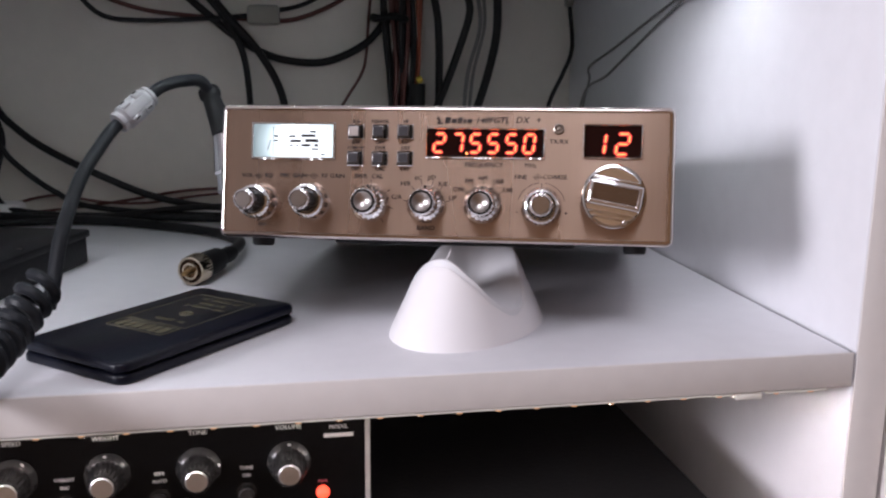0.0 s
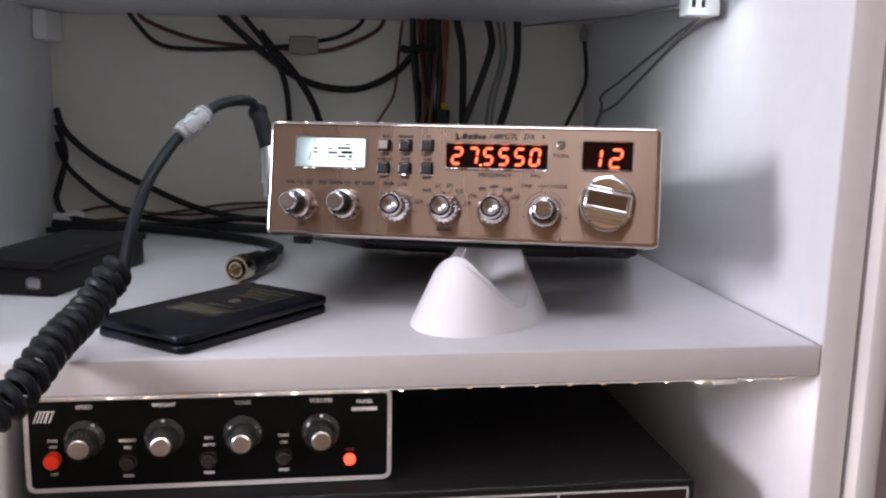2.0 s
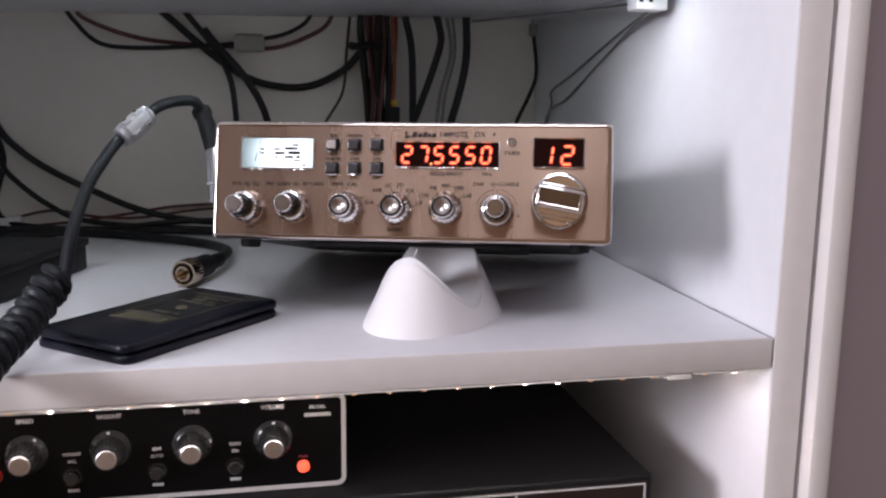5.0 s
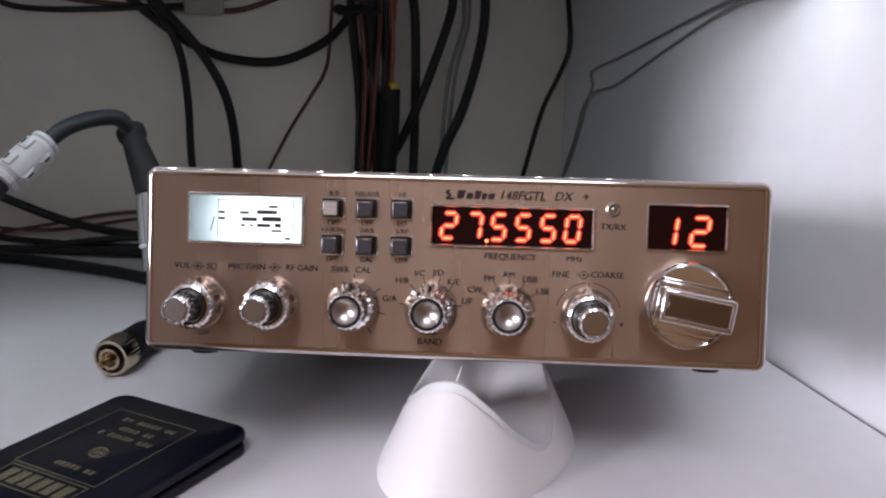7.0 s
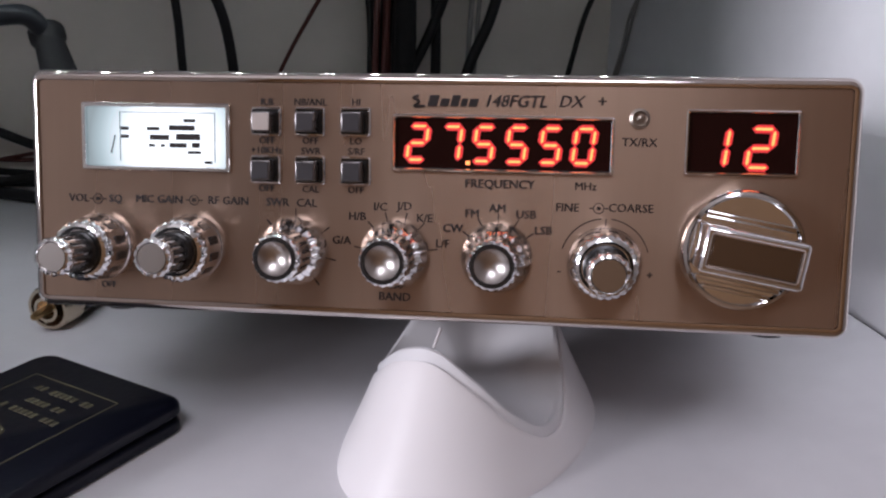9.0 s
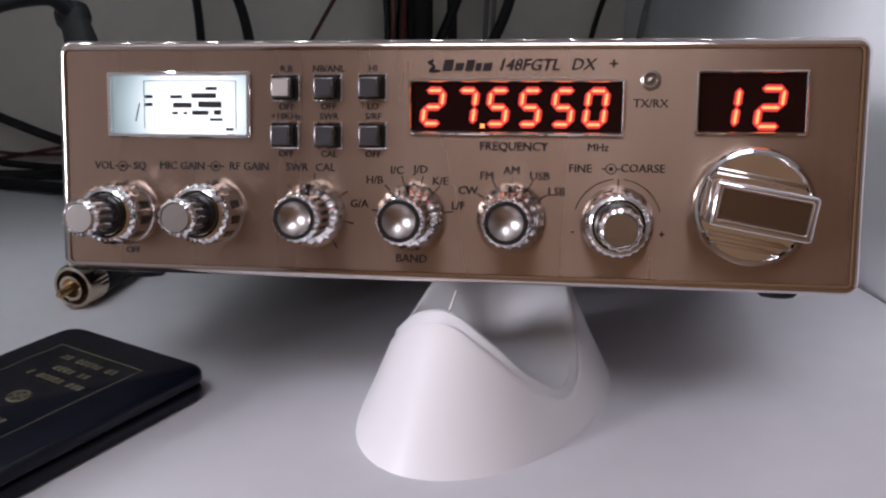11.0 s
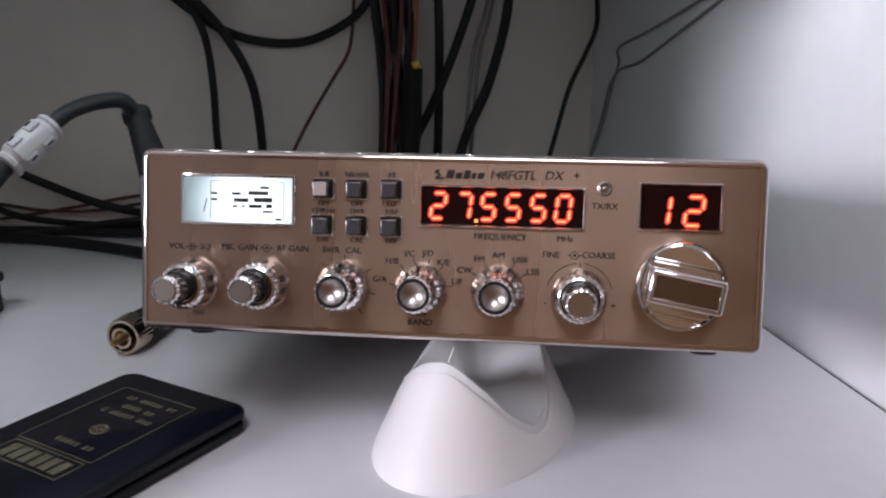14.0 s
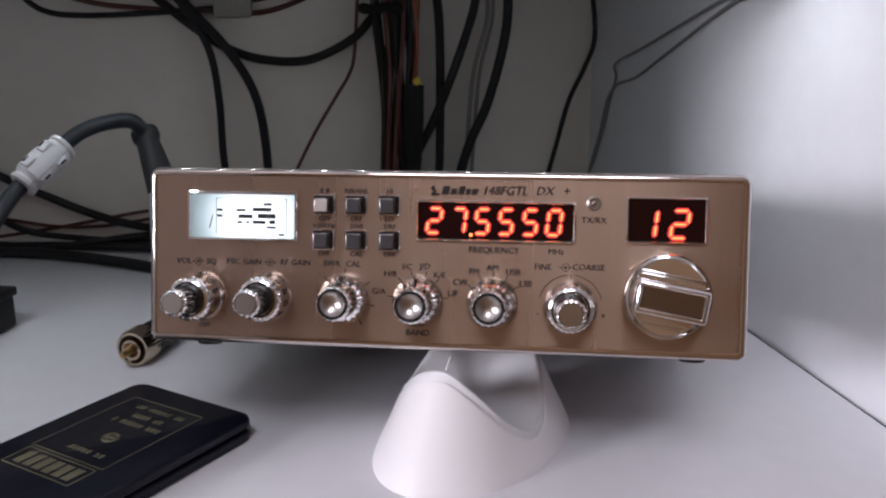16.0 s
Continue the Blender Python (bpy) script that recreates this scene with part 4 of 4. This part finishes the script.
hang("cable", [(0.1500, 0.1700, 0.480), (0.1560, 0.1590, 0.545), (0.1575, 0.1318, 0.6455), (0.1575, 0.1183, 0.6965), (0.1575, 0.1082, 0.6958), (0.1575, 0.0925, 0.7057), (0.1575, 0.0680, 0.7181), (0.1575, 0.0467, 0.7321), (0.156, 0.03, 0.742), (0.154, 0.004, 0.740)], 0.0009, CABLE_GREY, "thin grey twin wire from the strip connector")
hang("cable", [(0.1480, 0.1690, 0.480), (0.1565, 0.1560, 0.540), (0.1575, 0.1264, 0.6199), (0.1575, 0.1115, 0.6595), (0.1575, 0.1040, 0.6930), (0.1557, 0.0925, 0.7057), (0.1557, 0.0680, 0.7181), (0.1557, 0.0467, 0.7321), (0.155, 0.03, 0.738), (0.152, 0.004, 0.736)], 0.0009, CABLE_GREY, "thin grey twin wire from the strip connector")
hang("cable", [(0.150, 0.1745, 0.484), (0.130, 0.1740, 0.56), (0.110, 0.1755, 0.65), (0.095, 0.1770, 0.73)], 0.0009, CABLE_GREY, "thin wire along the underside of the shelf")
# twisted bundle
random.seed(5)
BUNDLE = [(-15, 2.4, CABLE), (-12, 2.0, CABLE), (-9, 1.9, CABLE_RED), (-6, 2.2, CABLE_RED), (-3, 1.8, CABLE_RED), (-1, 2.4, CABLE), (2, 2.0, CABLE_RED), (4, 2.6, CABLE), (7, 2.6, CABLE), (10, 2.4, CABLE), (12, 1.6, CABLE_ORANGE), (14, 1.6, CABLE_ORANGE), (0, 2.4, CABLE), (-5, 2.2, CABLE)]
for k, (off, rad_mm, mat) in enumerate(BUNDLE):
    ph = random.uniform(0, 6)
    pts = []
    for j in range(8):
        z = 0.190 - j * 0.026
        pts.append((0.012 + off * MM * (1.0 - 0.05 * j) + 0.0022 * math.sin(ph + j * 1.1), max(z, 0.006), 0.724 + (0.006 if k % 2 else -0.004) + 0.004 * math.cos(ph + j * 0.9)))
    hang("bundle_wire", pts, rad_mm * MM, mat, "black wire in a loose bundle" if mat is CABLE else "dark red wire in a loose bundle" if mat is CABLE_RED else "orange wire in a loose bundle")
tagged(part("taped_cable", tube(spline([(0.022, 0.713, 0.104), (0.021, 0.712, 0.07), (0.018, 0.712, 0.03), (0.016, 0.714, 0.004)], 6), 0.0065, 12), RUBBER), "thick black taped cable in the bundle", "cable")
tagged(part("cable_tie", tube([(0.001 + 0.013 * math.cos(a / 3), 0.722 + 0.013 * math.sin(a / 3), 0.154 + 0.001 * math.sin(a)) for a in range(20)], 0.0028, 8), RUBBER), "black tape band round the wire bundle", "cable tie")
tagged(part("cable_joint", tube([(0.021, 0.708, 0.106), (0.025, 0.708, 0.108)], 0.0026, 10), YELLOW), "small yellow splice on a wire", "splice")
tagged(part("wire_connector", box(-0.108, -0.083, 0.729, 0.741, 0.148, 0.163, 0.003), CLEAR), "translucent plastic wire connector", "connector")
# cables along the back of the shelf
FL = "black cable running along the back of the shelf"
hang("cable", [(-0.3035, 0.098, 0.746), (-0.297, 0.085, 0.741), (-0.288, 0.073, 0.739), (-0.264, 0.054, 0.735), (-0.224, 0.032, 0.735), (-0.179, 0.014, 0.73), (-0.123, 0.007, 0.715), (-0.05, 0.006, 0.70)], 0.0033, CABLE, FL)
hang("cable", [(-0.3035, 0.070, 0.746), (-0.298, 0.059, 0.741), (-0.288, 0.044, 0.738), (-0.260, 0.021, 0.735), (-0.224, 0.008, 0.725), (-0.123, 0.004, 0.70), (-0.04, 0.004, 0.69)], 0.0026, CABLE, FL)
hang("cable", [(-0.301, 0.085, 0.742), (-0.295, 0.060, 0.742), (-0.300, 0.036, 0.738), (-0.309, 0.022, 0.735), (-0.290, 0.008, 0.730), (-0.240, 0.004, 0.715), (-0.189, 0.004, 0.705), (-0.10, 0.004, 0.69)], 0.0028, CABLE, FL)
hang("cable", [(-0.315, 0.004, 0.722), (-0.224, 0.004, 0.712), (-0.174, 0.0042, 0.700), (-0.10, 0.004, 0.680), (-0.03, 0.004, 0.67)], 0.0034, CABLE, FL)
hang("cable", [(-0.300, 0.0035, 0.690), (-0.230, 0.004, 0.700), (-0.160, 0.010, 0.705), (-0.110, 0.010, 0.700), (-0.05, 0.004, 0.68)], 0.0028, CABLE, FL)
hang("cable", [(-0.310, 0.004, 0.735), (-0.290, 0.010, 0.742), (-0.260, 0.016, 0.743), (-0.224, 0.010, 0.742), (-0.190, 0.009, 0.742), (-0.150, 0.014, 0.742), (-0.10, 0.018, 0.742)], 0.0012, CABLE_RED, "thin dark red wire along the back of the shelf")
hang("cable", [(-0.300, 0.003, 0.728), (-0.240, 0.007, 0.740), (-0.200, 0.012, 0.744), (-0.160, 0.018, 0.744), (-0.11, 0.020, 0.743)], 0.0012, CABLE_RED, "thin dark red wire along the back of the shelf")
tagged(part("cable_clip", box(-0.3045, -0.283, 0.728, 0.748, 0.0005, 0.012, 0.002), WHITE_PLASTIC), "small white plastic block in the cabinet corner", "block")
tagged(part("bracket", box(-0.3045, -0.2940, 0.700, 0.7495, 0.1530, 0.1764, 0.0015), WHITE_PLASTIC), "white shelf bracket in the cabinet corner", "bracket")

# ---- keyer box under the shelf ----
KX0, KX1, KZ0, KZ1, KY = -0.2300, -0.0505, -0.0790, -0.0290, 0.3757
keyer = thing("morse_keyer", "black keyer box with four knobs and a red lamp", "keyer")
part("cabinet", box(KX0 + 0.001, KX1 - 0.001, KY + 0.001, KY + 0.15, KZ0, KZ1, 0.001), AMP_TOP, keyer)
kcx, kcz, kw, kh = (KX0 + KX1) / 2, (KZ0 + KZ1) / 2, KX1 - KX0, KZ1 - KZ0
bm = loft(frame_loops(kw, kh, 0.0035, kcx, kcz, [(0, KY + 0.002), (0, KY)]), close_start=True, close_end=True)
part("front_panel", bm, KEYER, keyer, smooth=False)
bm = loft(frame_loops(kw - 0.0010, kh - 0.0010, 0.0045, kcx, kcz, [(0, KY), (0, KY - 0.0005), (0.0022, KY - 0.0005), (0.0022, KY)]), ring=True)
part("border_line", bm, KEYER_TRIM, keyer, "grey rounded border")
for x, word, ang in ((-0.2013, "SPEED", 60), (-0.1637, "WEIGHT", 92), (-0.1257, "TONE", 10), (-0.0870, "VOLUME", 88)):
    at = Matrix.Translation((x, KY, -0.0512))
    k = part("control_knob", lathe([(0.0098, 0.0), (0.0100, 0.0010), (0.0096, 0.0022), (0.0078, 0.0038), (0.0064, 0.0130), (0.0056, 0.0140)], 80, 20, 0.08, (3, 4), m=at), KNOB_BLACK, keyer, "black knob with an aluminium cap")
    part("cap", lathe([(0.0047, 0.0134), (0.0047, 0.0144), (0.0042, 0.0148)], 40, m=at), ALUMINIUM, k)
    dx, dz = 0.0084 * math.cos(radians(ang)), 0.0084 * math.sin(radians(ang))
    part("index_dot", lathe([(0.0009, 0.0018), (0.0008, 0.0030)], 12, m=at @ Matrix.Translation((dx, 0, dz))), KEYER_INK, k)
    lettering(word, x, -0.0352, 0.0020, KEYER_INK, keyer, KY - 0.0002)
part("power_button", lathe([(0.0040, 0), (0.0040, 0.0040), (0.0034, 0.0050)], 32, m=Matrix.Translation((-0.2165, KY, -0.0612))), RED_BUTTON, keyer, "red power button")
part("pilot_lamp", lathe([(0.0030, 0), (0.0030, 0.0012), (0.0022, 0.0026), (0.0010, 0.0032)], 24, m=Matrix.Translation((-0.0724, KY, -0.0670))), RED_LAMP, keyer, "glowing red pilot lamp")
for x, a, b in ((-0.1815, "WEIGHT", "INC"), (-0.1426, "SEMI", "AUTO"), (-0.1057, "TUNE", "ON")):
    part("push_switch", lathe([(0.0044, 0), (0.0044, 0.0008), (0.0034, 0.0009), (0.0034, 0.0042), (0.0028, 0.0048)], 28, m=Matrix.Translation((x, KY, -0.0640))), KNOB_BLACK, keyer)
    lettering(a, x, -0.0530, 0.0015, KEYER_INK, keyer, KY - 0.0002)
    lettering(b, x, -0.0566, 0.0015, KEYER_INK, keyer, KY - 0.0002)
    part("print_bar", box(x - 0.0026, x + 0.0026, KY - 0.0002, KY, -0.0720, -0.0706), KEYER_INK, keyer)
lettering("MODEL", -0.0650, -0.0364, 0.0017, KEYER_INK, keyer, KY - 0.0002)
part("print_bar", box(-0.0715, -0.0585, KY - 0.0002, KY, -0.0412, -0.0394), KEYER_INK, keyer)
lettering("PWR", -0.0724, -0.0620, 0.0014, material("red_lit_print", (0.35, 0.06, 0.08), 0.5), keyer, KY - 0.0002)
lettering("PWR", -0.2165, -0.0520, 0.0015, KEYER_INK, keyer, KY - 0.0002)
lettering("ON", -0.2165, -0.0550, 0.0015, KEYER_INK, keyer, KY - 0.0002)
lettering("OFF", -0.2165, -0.0692, 0.0015, KEYER_INK, keyer, KY - 0.0002)
bm = bmesh.new()
for k, (x0, w) in enumerate(((-0.2252, 0.0008), (-0.2236, 0.0008), (-0.2220, 0.0008), (-0.2203, 0.0011), (-0.2180, 0.0008))):
    bm.faces.new([bm.verts.new((x0 + a, KY - 0.0003, z)) for a, z in ((0, -0.0425), (w, -0.0425), (w + 0.0022, -0.0368), (0.0022, -0.0368))])
box(-0.2228, -0.2150, KY - 0.0003, KY - 0.0001, -0.0372, -0.0366, bm=bm)
part("logo", bm, KEYER_INK, keyer, "pale striped maker's mark")

# ---- black box added to darken the open side bay ----
bay = thing("side_bay_filler", "plain black box added to keep the side bay dark", "equipment case")
part("case", box(-0.5030, -0.2580, 0.3460, 0.68, -0.2395, -0.0340, 0.003), AMP_TOP, bay)
part("front_plate", box(-0.4980, -0.2620, 0.3440, 0.3465, -0.2340, -0.0400, 0.001), KEYER, bay)

# ---- amplifier under the keyer ----
amp = thing("amplifier", "wide black metal amplifier with a dark brown fascia", "amplifier")
AX0, AX1, AZ = -0.2300, 0.1100, -0.0795
part("case", box(AX0, AX1, 0.3610, 0.69, -0.2395, AZ, 0.0022, 3), AMP_TOP, amp, "black crackle painted lid")
part("fascia", box(AX0 + 0.006, AX1 - 0.004, 0.3592, 0.3612, -0.225, AZ - 0.0035, 0.0004, 1), AMP_FACE, amp, "dark brown fascia")
for x in (-0.2216, -0.1566, -0.0994, -0.0238, 0.0343, 0.1045):
    part("divider_line", box(x - 0.0005, x + 0.0005, 0.3587, 0.3592, -0.215, AZ - 0.0045), KEYER_TRIM, amp)
part("top_line", box(-0.2216, 0.1045, 0.3587, 0.3592, AZ - 0.0045, AZ - 0.0035), KEYER_TRIM, amp)
part("meter_window", box(-0.0868, -0.0352, 0.3578, 0.3592, -0.125, -0.0865, 0.0008), KEYER_TRIM, amp, "silver edged meter")
for x in (-0.140, -0.122):
    part("rocker_switch", box(x - 0.006, x + 0.006, 0.3570, 0.3592, -0.104, -0.0885, 0.0008), KNOB_BLACK, amp)
